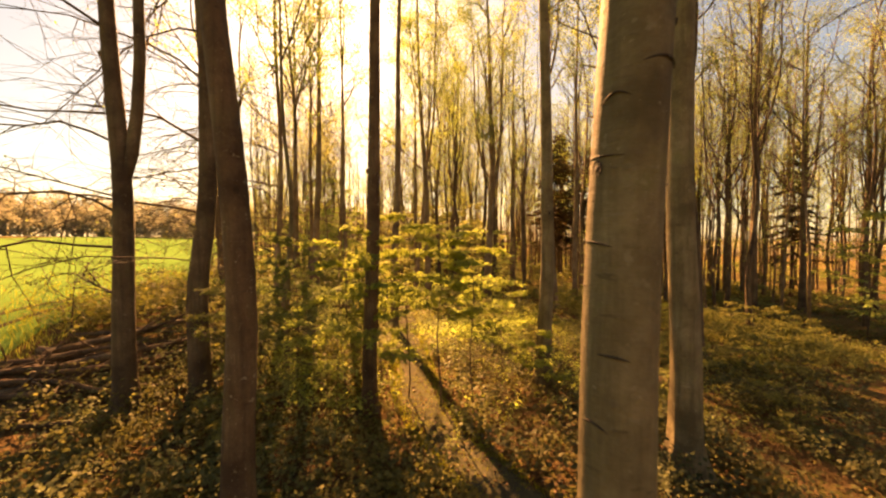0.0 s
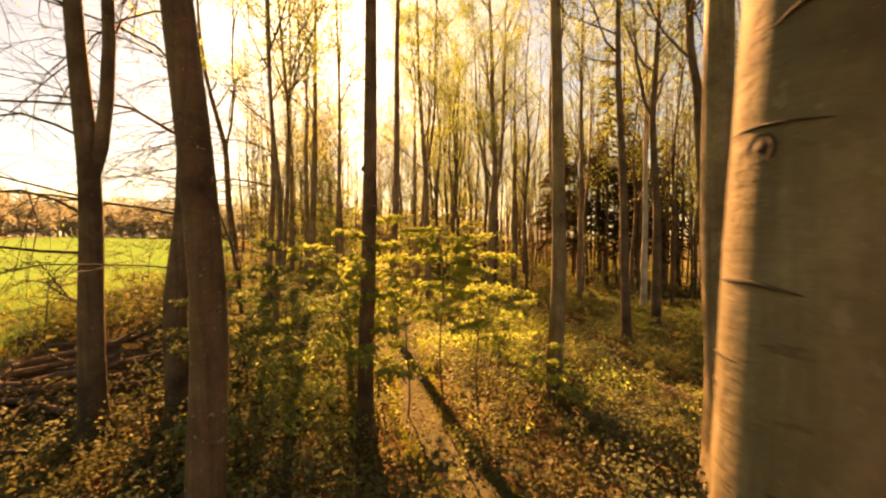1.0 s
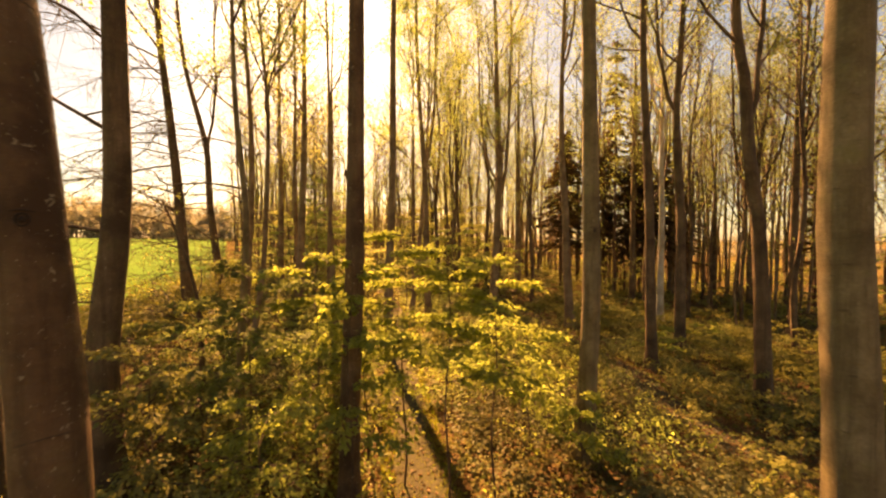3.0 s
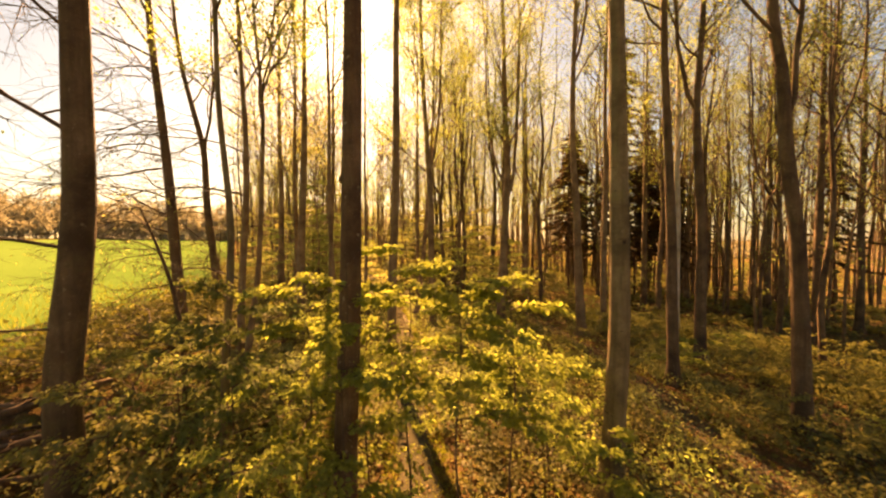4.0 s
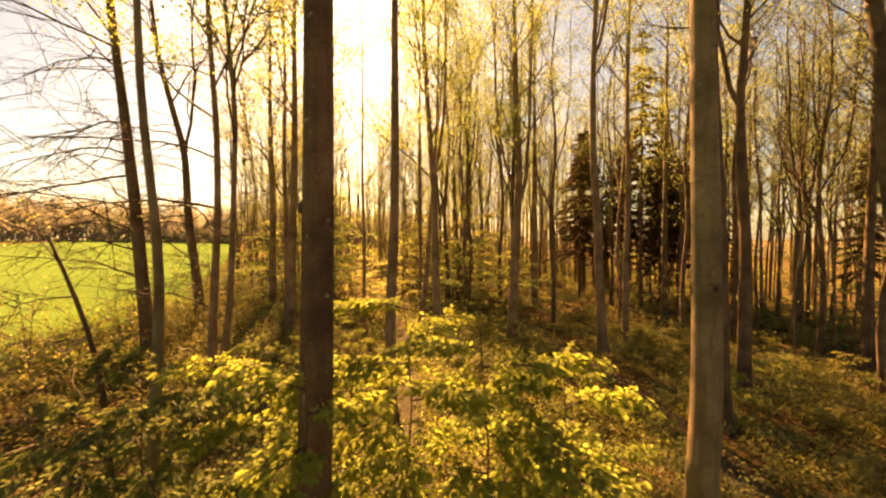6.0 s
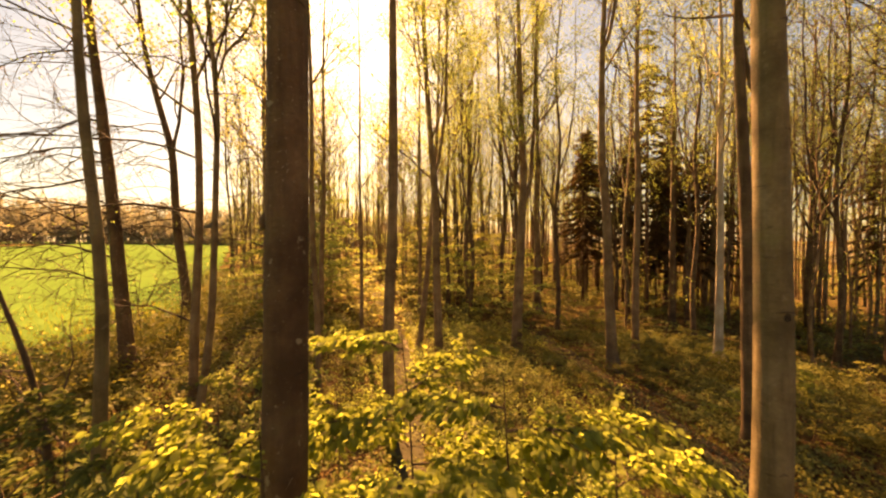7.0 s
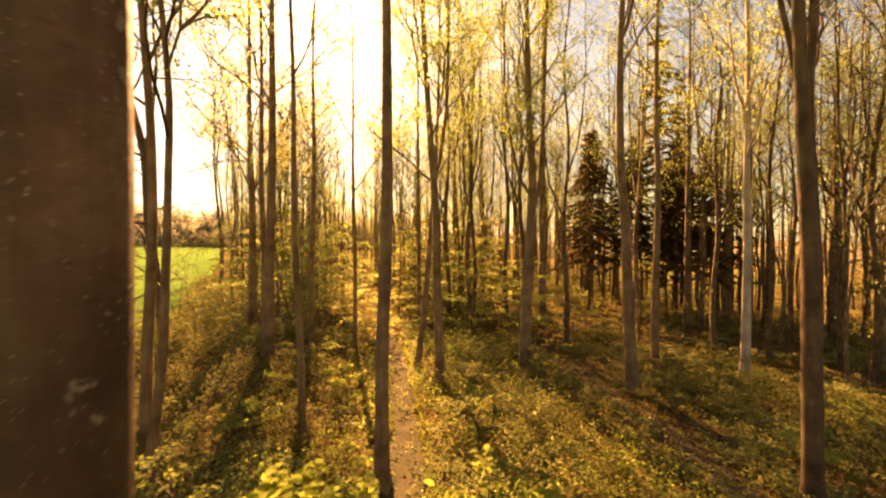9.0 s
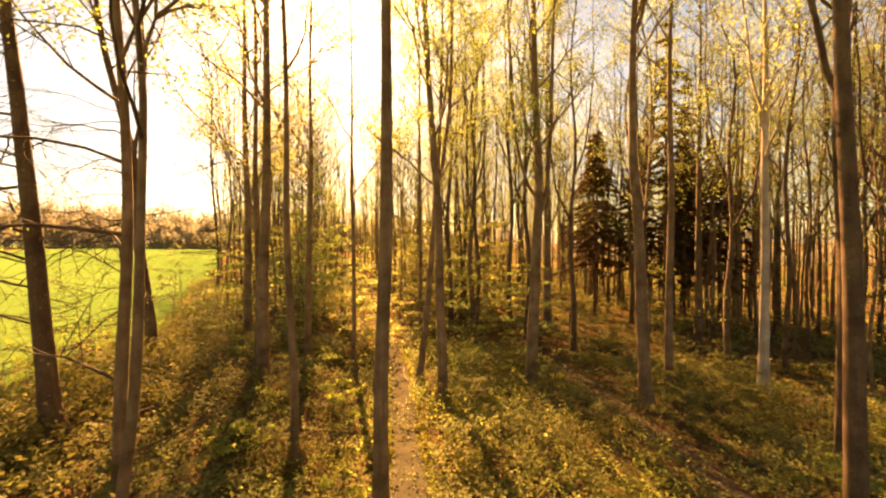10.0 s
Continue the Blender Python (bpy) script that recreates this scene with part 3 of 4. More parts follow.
beech("beech_tree", 11.40, 21.52, 0.42, 25, ((0, 0.0), (6.6, -0.04), (11.5, -0.35), (15.7, -0.18)), 40, stems=((11.4, -0.9, 0.0, 0.62),), sides=20, crown_from=12, leaves=2300, limbs=18, leaf=OLIVE,
      label="tall dark beech that forks high up", bark=OLD)
beech("beech_tree", 9.31, 14.53, 0.38, 22, ((0, 0.34), (1.2, 0.3), (2.8, 0.26), (5.9, 0.03), (7.4, -0.24), (9.0, -0.43), (10.1, -0.41), (10.7, -0.7), (12.0, -0.8)), 41,
      stems=((8.6, 0.45, 0.1, 0.5),), sides=24, crown_from=11, leaves=2300, limbs=18, leaf=OLIVE, label="crooked beech with a kink and a fork in its trunk", bark=OLD)
beech("beech_tree", 20.44, 25.38, 0.40, 24, (), 42, stems=((10.5, 0.7, 0.0, 0.6),), crown_from=10, leaves=2300, limbs=18, leaf=OLIVE, label=SMOOTH, bark=OLD)
beech("beech_tree", 29.39, 31.54, 0.44, 24, (), 43, stems=((9.5, 1.2, 0.2, 0.6), (12.0, -1.3, 0.0, 0.5)), crown_from=10, leaves=2300, limbs=18, leaf=OLIVE, label="dark forked tree with a wide bare crown", bark=OLD)
beech("beech_tree", 26.41, 35.87, 0.48, 24, (), 44, stems=((10.0, 1.3, 0.0, 0.6), (10.5, -1.2, 0.3, 0.5)), crown_from=10, leaves=2300, limbs=18, leaf=OLIVE, label="dark forked tree with a wide bare crown", bark=OLD)
beech("beech_tree", 31.20, 47.13, 0.43, 24, (), 45, crown_from=9, leaves=2300, limbs=18, leaf=OLIVE, label=SMOOTH, bark=OLD)
beech("beech_tree", 34.5, 31.5, 0.42, 24, (), 46, stems=((9.0, 0.9, 0.0, 0.6),), crown_from=9, leaves=2300, limbs=18, leaf=OLIVE, label=SMOOTH, bark=OLD)


# ---------------------------------------------------------------- spruces
def spruce(x, y, height, d, seed, first=4.0, reach=2.6, label=""):
    r = np.random.default_rng(seed)
    thing = tagged(new("spruce_tree"), label, "tree", "spruces")
    thing.location = (x, y, gz(x, y))
    hs = np.concatenate([[-0.4, 0, 0.3, 0.8], np.arange(2, height, 1.5), [height]])
    b = Build()
    b.tube(np.stack([0.04 * np.sin(hs), 0.04 * np.cos(hs * 0.8), hs], 1), girth(hs, d, height, 0.4) * (hs < height) + 0.01, 10)
    part("trunk", b, SPRUCE_BARK, thing)
    wood, at, along = Build(), [], []
    h = 1.6
    while h < height - 0.3:
        f = max(0.0, (h - first) / (height - first))
        length = reach * (1 - f) ** 0.75 + 0.15 if h > first else r.uniform(0.5, 1.4)
        n = 6 if h > first else 3
        if h > first and r.random() < 0.22:
            h += 0.5
            continue
        a0 = r.uniform(0, 6.28)
        for i in range(n):
            a = a0 + i * 6.283 / n + r.normal(0, 0.2)
            L = length * r.uniform(0.3, 1.2)
            h_i = h + r.normal(0, 0.18)
            s = np.linspace(0, 1, 5)
            pts = np.stack([np.cos(a) * L * s, np.sin(a) * L * s, h_i + L * (0.12 * s - r.uniform(0.3, 0.75) * s ** 1.6 + 0.16 * s ** 3)], 1)
            wood.tube(pts, np.linspace(0.02, 0.005, 5), 3)
            if h > first:
                m = int(20 + 34 * L)
                u = r.uniform(0.15, 1.0, m)
                q = np.stack([np.interp(u, s, pts[:, k]) for k in range(3)], 1)
                side = np.where(r.random(m) < 0.5, 1, -1)[:, None]
                out = np.array((math.cos(a), math.sin(a), -0.1)) + side * np.array((-math.sin(a), math.cos(a), 0)) * r.uniform(0.3, 1.2, m)[:, None]
                at.append(q)
                along.append(out + np.array((0, 0, -0.6)) + r.normal(0, 0.3, (m, 3)))
        h += r.uniform(0.45, 0.7) if h > first else 1.1
    part("branch", wood, TWIG, thing, kind="stuff")
    c = Build()
    at, along = np.concatenate(at), np.concatenate(along)
    c.leaves(at, along, r.normal(0, 0.3, at.shape) + np.array((0, 0, 1)), r.uniform(0.25, 0.6, len(at)), 0.42, False, 0.25, True)
    part("crown", c, NEEDLE, thing, "dark drooping needle sprays", False)
    return thing


TALL = "tall dark spruce with hanging branches among the beeches"
YOUNG = "dense dark young spruce in the depth of the wood"
sp_a = spruce(17.2, 41.5, 26, 0.36, 60, 10.5, 2.2, TALL)
sp_b = spruce(13.5, 47.0, 17.5, 0.26, 61, 4.5, 3.5, YOUNG)
for x, y, turn, s in ((21.5, 46.0, 80, 0.92),):
    copy_thing(sp_a, pose(x, y, gz(x, y), 0, 0, turn) @ Matrix.Scale(s, 4))
for x, y, turn, s in ((15.5, 51.5, 130, 1.1), (18.5, 49.0, 10, 0.95), (21.0, 53.0, 250, 1.1), (24.5, 51.0, 300, 1.0), (37.0, 41.0, 33, 0.95),
                      (28.0, 57.0, 20, 1.2), (33.5, 60.0, 260, 1.25), (19.4, 44.0, 320, 0.8), (22.6, 48.2, 140, 0.95), (24.2, 45.2, 205, 0.85),
                      (17.0, 55.5, 15, 1.15), (26.6, 53.4, 95, 1.05), (29.5, 49.5, 50, 0.8)):
    copy_thing(sp_b, pose(x, y, gz(x, y), 0, 0, turn) @ Matrix.Scale(s, 4))


# ---------------------------------------------------------------- the depth of the wood
def deep_tree(seed, d, height, crown_from, leaves, leaf, bark, stems, label, limbs=11, kids=4):
    """A plainer forest tree, to be copied: trunk, branches, crown."""
    r = np.random.default_rng(seed)
    thing = tagged(new("beech_tree"), label, "tree", "trees in the depth of the wood")
    hs, line = trunk_line(r, height, ((0, 0), (height * 0.2, r.normal(0, 0.2)), (height * 0.45, r.normal(0, 0.45)), (height * 0.7, r.normal(0, 0.7)), (height, r.normal(0, 1.2))), 0.2, 1.7)
    b = Build()
    b.tube(line, girth(hs, d, height, 0.4), 9)
    part("trunk", b, bark, thing)
    w, spots = Build(), []

    def on(h):
        return np.array([np.interp(h, hs, line[:, k]) for k in range(3)])

    for h0, a, spread_m in stems:
        zs = np.linspace(h0, height * 0.93, 7)
        k = 1 - np.exp(-(zs - h0) / 2.0)
        p = on(h0)
        pts = np.stack([p[0] + math.cos(a) * spread_m * k, p[1] + math.sin(a) * spread_m * k, zs], 1) + r.normal(0, 0.06, (7, 3)) * k[:, None]
        w.tube(pts, girth(zs, d * 0.6, height, 0), 6)
        for i in range(4):
            a2 = r.uniform(0, 6.28)
            branch(w, r, pts[2 + i], (math.cos(a2), math.sin(a2), 1.3), r.uniform(1.6, 3.0), 0.03, 0, spots, 0.08, kids=4, sides=3)
    for i in range(limbs):
        h0 = crown_from + (height - crown_from) * (i + r.random()) / limbs * 0.97
        a = r.uniform(0, 6.28)
        branch(w, r, on(h0), (math.cos(a), math.sin(a), r.uniform(0.6, 1.8)), r.uniform(2.6, 5.6), 0.05, 0, spots, 0.08, kids=kids, sides=3)
    for i in range(4):
        h0 = r.uniform(3, crown_from)
        a = r.uniform(0, 6.28)
        branch(w, r, on(h0), (math.cos(a), math.sin(a), 0.2), r.uniform(0.8, 2.0), 0.018, 1, spots, 0.0, kids=4, sides=3)
    part("branch", w, TWIG, thing, kind="stuff")
    c = Build()
    foliage(c, r, spots, int(leaves * 3.9), 0.098, 0.5, False, True)
    part("crown", c, leaf, thing, "thin spring foliage", False)
    return thing


DEEP = [
    deep_tree(71, 0.30, 25, 8, 930, SPRING, BROWN, (), "slender beech with yellow spring leaves in the deep wood"),
    deep_tree(72, 0.36, 26, 10, 1054, SPRING, OLD, ((9, 1.0, 1.5), (12, 4.0, 1.3)), "forked beech with yellow spring leaves in the deep wood"),
    deep_tree(73, 0.24, 23, 7, 806, GOLD, BROWN, (), "slender tree with golden leaves in the deep wood"),
    deep_tree(74, 0.32, 25, 11, 560, OLIVE, OLD, ((8, 2.5, 1.9), (9.5, 5.4, 1.7), (12, 0.6, 1.2)), "dark forked tree, nearly bare, in the deep wood"),
    deep_tree(75, 0.26, 24, 9, 420, OLIVE, OLD, (), "dark slender tree, nearly bare, in the deep wood"),
    deep_tree(76, 0.18, 19, 6, 434, SPRING, BROWN, (), "thin young beech pole in the deep wood"),
    deep_tree(78, 0.15, 20, 10, 130, GOLD, BROWN, (), "thin nearly bare pole of a young beech in the deep wood", 7, 3),
]


def fill_wood():
    r = random.Random(5)
    own = [(o.location.x, o.location.y) for o in scene.objects if o.get("category") == "tree" and o.location.length > 1.5]
    spots, tries, first = [], 0, [True] * len(DEEP)
    while len(spots) < 200 and tries < 30000:
        tries += 1
        d = 25 + 60 * r.random() ** 0.8
        a = radians(r.uniform(-40, 60))
        x, y = d * math.sin(a), 2 + d * math.cos(a)
        if x < edge_x(y) + 1.5 or y < 14 or (x > 10 and y < 22 and x < 24):
            continue
        if abs(x - (-2.9 - 0.3 * max(y - 27, 0))) < 2.8:
            continue
        if -17 < x < -2 and 28 < y < 46 and r.random() < 0.8:
            continue
        if y < 34 and -15 < x < 14:
            continue
        gap = 1.5 if d > 40 else 2.2
        if any((x - u) ** 2 + (y - v) ** 2 < gap * gap for u, v in own + spots):
            continue
        spots.append((x, y))
        bare = x > 9
        k = r.choice((3, 4, 3, 1, 5, 0)) if bare else r.choice((4, 5, 5, 5, 0)) if x < -2 else r.choice((0, 1, 0, 1, 5, 4, 2))
        s = r.uniform(0.82, 1.12)
        m = pose(x, y, gz(x, y) - 0.05, 0, 0, r.uniform(0, 360)) @ Matrix.Diagonal((s * r.uniform(0.8, 1.15), s * r.uniform(0.8, 1.15), s, 1))
        if x > 13 and r.random() < 0.12:
            spots.pop()
            continue
        if first[k]:
            DEEP[k].matrix_basis = m
            first[k] = False
            continue
        base = DEEP[k].matrix_basis.copy()
        DEEP[k].matrix_basis = Matrix.Identity(4)
        copy_thing(DEEP[k], m)
        DEEP[k].matrix_basis = base


fill_wood()


def grove(seed, count, kinds, x0, x1, y0, y1, gap):
    """More trees of the given kinds on a stretch of the wood, clear of the footpath."""
    r = random.Random(seed)
    spots = [(o.location.x, o.location.y) for o in scene.objects if o.get("category") == "tree"]
    made, tries = 0, 0
    while made < count and tries < 4000:
        tries += 1
        x, y = r.uniform(x0, x1), r.uniform(y0, y1)
        if x < edge_x(y) + 1.0 or abs(x + 2.9 + 0.3 * max(y - 27, 0)) < 2.6 or any((x - u) ** 2 + (y - v) ** 2 < gap * gap for u, v in spots):
            continue
        spots.append((x, y))
        made += 1
        k = DEEP[r.choice(kinds)]
        base = k.matrix_basis.copy()
        k.matrix_basis = Matrix.Identity(4)
        copy_thing(k, pose(x, y, gz(x, y) - 0.05, 0, 0, r.uniform(0, 360)) @ Matrix.Scale(r.uniform(0.85, 1.12), 4))
        k.matrix_basis = base


grove(41, 40, (6, 6, 6, 6, 5), -24, -2.5, 35, 72, 1.1)
grove(42, 10, (0, 1, 1, 5, 6), 0.8, 10.5, 33, 54, 1.6)
grove(43, 9, (3, 4, 3), 18, 44, 26, 44, 2.0)
DEEP[6].matrix_basis = pose(-11.0, 47.5, gz(-11.0, 47.5) - 0.05)


def wood_behind():
    """The wood goes on unseen beside and behind the way; added to cut sky light."""
    r = random.Random(27)
    spots = []
    plain = deep_tree(77, 0.32, 24, 9, 120, SPRING, OLD, (), "slender beech out of view behind the way, added to cut sky light", 4, 3)
    while len(spots) < 46:
        d, a = r.uniform(5, 34), radians(r.uniform(64, 240))
        x, y = d * math.sin(a), -1 + d * math.cos(a)
        if x < -11 or y > 0.45 * x or any((x - u) ** 2 + (y - v) ** 2 < 6 for u, v in spots):
            continue
        spots.append((x, y))
        copy_thing(plain, pose(x, y, gz(x, y) - 0.05, 0, 0, r.uniform(0, 360)) @ Matrix.Diagonal((1.15, 1.15, r.uniform(0.85, 1.1), 1)))
    plain.location = (9.0, -9.0, gz(9.0, -9.0) - 0.05)


wood_behind()


# ---------------------------------------------------------------- saplings in leaf
def sapling(x, y, height, spread, leaves, seed, leaf=SAPLING, label="leafy young beech spreading flat sprays over the undergrowth", size=0.076, tiers=10, lean=(0, 0), low=0.25, full=True):
    r = np.random.default_rng(seed)
    thing = tagged(new("beech_sapling"), label, "sapling", "saplings in leaf")
    thing.location = (x, y, gz(x, y))
    hs = np.linspace(-0.15, height, 9)
    line = np.stack([lean[0] * hs / height + 0.05 * np.sin(hs * 2 + seed), lean[1] * hs / height + 0.05 * np.cos(hs * 1.7), hs], 1)
    b = Build()
    b.tube(line, np.linspace(0.008 + 0.0035 * height, 0.004, 9), 6)
    part("stem", b, TWIG, thing)
    at, along, twigs = [], [], Build()
    for i in range(tiers):
        f = low + (1 - low) * (i + 0.6 * r.random()) / tiers
        p = np.array([np.interp(f * height, hs, line[:, k]) for k in range(3)])
        a = i * 2.4 + r.normal(0, 0.3)
        L = spread * (1.15 - 0.75 * f) * r.uniform(0.75, 1.15)
        bough = Build()
        pts = wander(r, p, (math.cos(a), math.sin(a), 0.22), L, 7, 0.07, -0.03)
        bough.tube(pts, np.linspace(0.014, 0.004, 7), 4)
        for k in range(1, 7):
            for side in (-1, 1):
                d = unit(pts[k] - pts[k - 1])
                out = unit(d * 0.8 + side * np.array((-d[1], d[0], 0)) + r.normal(0, 0.12, 3))
                tw = wander(r, pts[k], out, L * 0.42 * r.uniform(0.6, 1.1), 4, 0.1, -0.03)
                if full:
                    twigs.tube(tw, np.linspace(0.006, 0.002, 4), 3)
                for q in range(3):
                    m = max(1, int((1.9 if full else 1.5) * leaves / (tiers * 12 * 3)))
                    u = r.random((m, 1))
                    at.append(tw[q] * (1 - u) + tw[q + 1] * u + r.normal(0, 0.03, (m, 3)))
                    w = unit(tw[q + 1] - tw[q])
                    s2 = np.where(r.random((m, 1)) < 0.5, 1, -1)
                    along.append(w + s2 * np.array((-w[1], w[0], 0)) * 0.9 + r.normal(0, 0.3, (m, 3)) - np.array((0, 0, 0.5)))
        part("bough", bough, TWIG, thing)
    if full:
        part("twig", twigs, TWIG, thing, kind="stuff")
    c = Build()
    at, along = np.concatenate(at), np.concatenate(along)
    c.leaves(at, along, r.normal(0, 0.38, at.shape) + np.array((0, 0, 0.9)), r.uniform(0.65, 1.25, len(at)) * size, 0.66, full)
    part("leaves", c, leaf, thing, "fresh yellow-green leaves", False)
    return thing


for k, (x, y, h, w, n, low) in enumerate((
        (-1.75, 9.35, 4.85, 1.25, 2000, 0.3), (-0.95, 10.5, 5.2, 1.9, 2900, 0.46), (-0.1, 10.0, 5.0, 1.9, 2600, 0.46), (0.75, 9.95, 4.5, 1.6, 1900, 0.46), (-2.7, 10.6, 4.5, 1.9, 2500, 0.3), (-3.9, 10.3, 4.4, 2.0, 2300, 0.4),
        (-5.2, 10.9, 3.6, 1.8, 1700, 0.35), (-4.7, 8.9, 3.1, 1.6, 1500, 0.35), (-1.9, 11.5, 4.3, 1.8, 2000, 0.35), (1.8, 11.7, 3.1, 1.5, 1400, 0.3),
        (-3.4, 12.6, 4.0, 1.7, 1600, 0.35), (-5.8, 12.8, 3.2, 1.5, 1200, 0.3), (-2.9, 8.5, 2.6, 1.3, 1100, 0.3))):
    # Left-hand saplings take darker leaf colours in place of the shade there.
    sapling(x, y, h, w, n, 200 + k, SAPLING if x > -3.2 else HERB if y < 9.5 else OLIVE, low=low)
for k, (x, y, h, w, n) in enumerate((
        (2.6, 10.6, 2.0, 0.9, 600), (-6.2, 11.0, 1.9, 1.1, 600), (-4.0, 7.4, 1.5, 1.0, 600), (9.2, 19.6, 1.5, 1.1, 700), (10.6, 18.7, 1.4, 1.1, 600), (7.4, 23.2, 1.6, 1.0, 600),
        (-4.6, 23.6, 1.7, 1.0, 600), (0.4, 24.5, 1.5, 1.0, 700), (1.2, 27.5, 1.6, 1.1, 700), (-6.6, 20.0, 1.3, 1.0, 500), (11.5, 26.0, 1.6, 1.2, 600), (4.9, 8.4, 1.5, 0.8, 400),
        (13.4, 22.6, 1.3, 1.1, 500), (2.2, 15.5, 1.2, 0.9, 500), (-8.8, 14.6, 1.4, 1.1, 500))):
    sapling(x, y, h, w, n, 240 + k, leaf=HERB if k % 3 else SAPLING, label="low leafy young beech in the undergrowth", tiers=6, size=0.09)


def low_bushes():
    """Knee-high to chest-high leafy bushes on the forest floor, copied from three."""
    r = random.Random(14)
    words = "low rounded leafy bush on the forest floor"
    kinds = [sapling(0.6, 27.0, 1.1, 1.0, 420, 291, HERB, words, 0.11, 7, (0, 0), 0.08, False),
             sapling(9.8, 23.4, 1.4, 1.2, 520, 292, HERB, words, 0.11, 8, (0, 0), 0.08, False),
             sapling(-6.9, 23.0, 0.9, 0.9, 380, 293, SAPLING, words, 0.1, 6, (0, 0), 0.08, False)]
    for i in range(12):
        x, y = r.uniform(5.6, 14), r.uniform(8.5, 15)
        copy_thing(kinds[r.choice((0, 1))], pose(x, y, gz(x, y), 0, 0, r.uniform(0, 360)) @ Matrix.Scale(r.uniform(0.55, 1.0), 4))
    made = 0
    while made < 60:
        x, y = r.uniform(-11, 19), r.uniform(13, 34)
        px, tx = -1.35 - 0.13 * (y - 15), 6.9 - 0.12 * max(y - 20, 0)
        if abs(x - px) < 1.2 or abs(x - tx) < 1.4 or (x < -7 and y < 16):
            continue
        made += 1
        copy_thing(kinds[r.choice((0, 0, 1, 1, 2))], pose(x, y, gz(x, y), 0, 0, r.uniform(0, 360)) @ Matrix.Scale(r.uniform(0.6, 1.25), 4))


low_bushes()


def understorey():
    """Leafy young trees in the depth of the wood, copied from three."""
    r = random.Random(9)
    kinds = [sapling(4.5, 34.0, 5.5, 2.6, 900, 281, SPRING, "yellow-green young beech in the depth of the wood", 0.17, 12, (0, 0), 0.15, False),
             sapling(-6.4, 36.0, 4.2, 2.2, 800, 282, GOLD, "golden young beech in the depth of the wood", 0.17, 10, (0, 0), 0.1, False),
             sapling(14.0, 36.0, 3.2, 2.0, 700, 283, HERB, "bushy young beech in the depth of the wood", 0.16, 8, (0, 0), 0.05, False)]
    for i in range(80):
        d, a = r.uniform(29, 80), radians(r.uniform(-36, 55))
        x, y = d * math.sin(a), 2 + d * math.cos(a)
        if x > 7 and r.random() < 0.55:
            continue
        if x < edge_x(y) + 0.5 or abs(x + 2.9 + 0.3 * max(y - 27, 0)) < 2.6:
            continue
        s = r.uniform(0.7, 1.35)
        copy_thing(kinds[r.choice((0, 1, 1, 2) if x < 7 else (2, 2, 2, 0))], pose(x, y, gz(x, y), 0, 0, r.uniform(0, 360)) @ Matrix.Scale(s, 4))
    for i in range(13):
        x, y = r.uniform(-13, -3), r.uniform(29, 43)
        if x < edge_x(y) + 1 or abs(x + 2.9 + 0.3 * max(y - 27, 0)) < 1.3:
            continue
        copy_thing(kinds[r.choice((0, 1))], pose(x, y, gz(x, y), 0, 0, r.uniform(0, 360)) @ Matrix.Scale(r.uniform(0.8, 1.25), 4))
    made = 0
    while made < 9:
        x, y = r.uniform(-18, 4), r.uniform(36, 58)
        if x < edge_x(y) + 1 or abs(x + 2.9 + 0.3 * max(y - 27, 0)) < 3.6:
            continue
        made += 1
        copy_thing(kinds[r.choice((0, 1, 1))], pose(x, y, gz(x, y), 0, 0, r.uniform(0, 360)) @ Matrix.Scale(r.uniform(1.5, 2.2), 4))


understorey()

# ---------------------------------------------------------------- bare saplings at the meadow's edge
def bare_sapling(x, y, height, bends, seed, label, stout=1.0):
    r = np.random.default_rng(seed)
    thing = tagged(new("bare_sapling"), label, "sapling", "bare saplings at the meadow's edge")
    thing.location = (x, y, gz(x, y))
    hs, line = trunk_line(r, height, bends, 0.04, 0.5)
    b = Build()
    b.tube(line, np.linspace(0.05, 0.012, len(hs)) * height / 5 * stout, 9)
    part("stem", b, TWIG, thing)
    spots = []
    for i in range(8):
        h0 = height * (0.3 + 0.68 * (i + r.random()) / 8)
        p = np.array([np.interp(h0, hs, line[:, k]) for k in range(3)])
        a = r.uniform(1.8, 4.5)
        s, tw = Build(), Build()
        branch(s, r, p, (math.cos(a), math.sin(a) * 0.8, r.uniform(-0.1, 0.5)), height * r.uniform(0.25, 0.55), 0.016, 0, spots, -0.01, 0.16, 6, twigs=tw)
        part("twig", tw, TWIG, part("limb", s, TWIG, thing), kind="stuff")
    c = Build()
    foliage(c, r, spots, 220, 0.06, 0.12)
    part("leaves", c, GOLD, thing, "small opening yellow leaves", False)


bare_sapling(-6.05, 12.2, 5.9, ((0, 0.08), (2.4, 0.06), (3.4, 0.0), (4.2, -0.2), (5.0, -0.5), (5.9, -0.9)), 301, "dark crooked bare sapling leaning towards the meadow", 1.6)
for k, (x, y, h) in enumerate(((-12.6, 13.0, 3.0), (-12.9, 22.5, 3.4), (-12.2, 16.6, 2.6), (-13.4, 17.8, 3.0), (-14.8, 24.5, 3.2), (-15.6, 29.0, 3.6), (-17.5, 33.0, 4.0), (-12.5, 10.2, 2.4), (-11.6, 22.8, 4.5), (-19.5, 37.0, 4.2))):
    bare_sapling(x, y, h, ((0, 0), (h, (-1) ** k * 0.3)), 310 + k, "thin bare bush stem at the meadow's edge")


# ---------------------------------------------------------------- undergrowth, litter, grass
def scatter(r, n, x0, x1, y0, y1):
    return r.uniform(x0, x1, n), r.uniform(y0, y1, n)


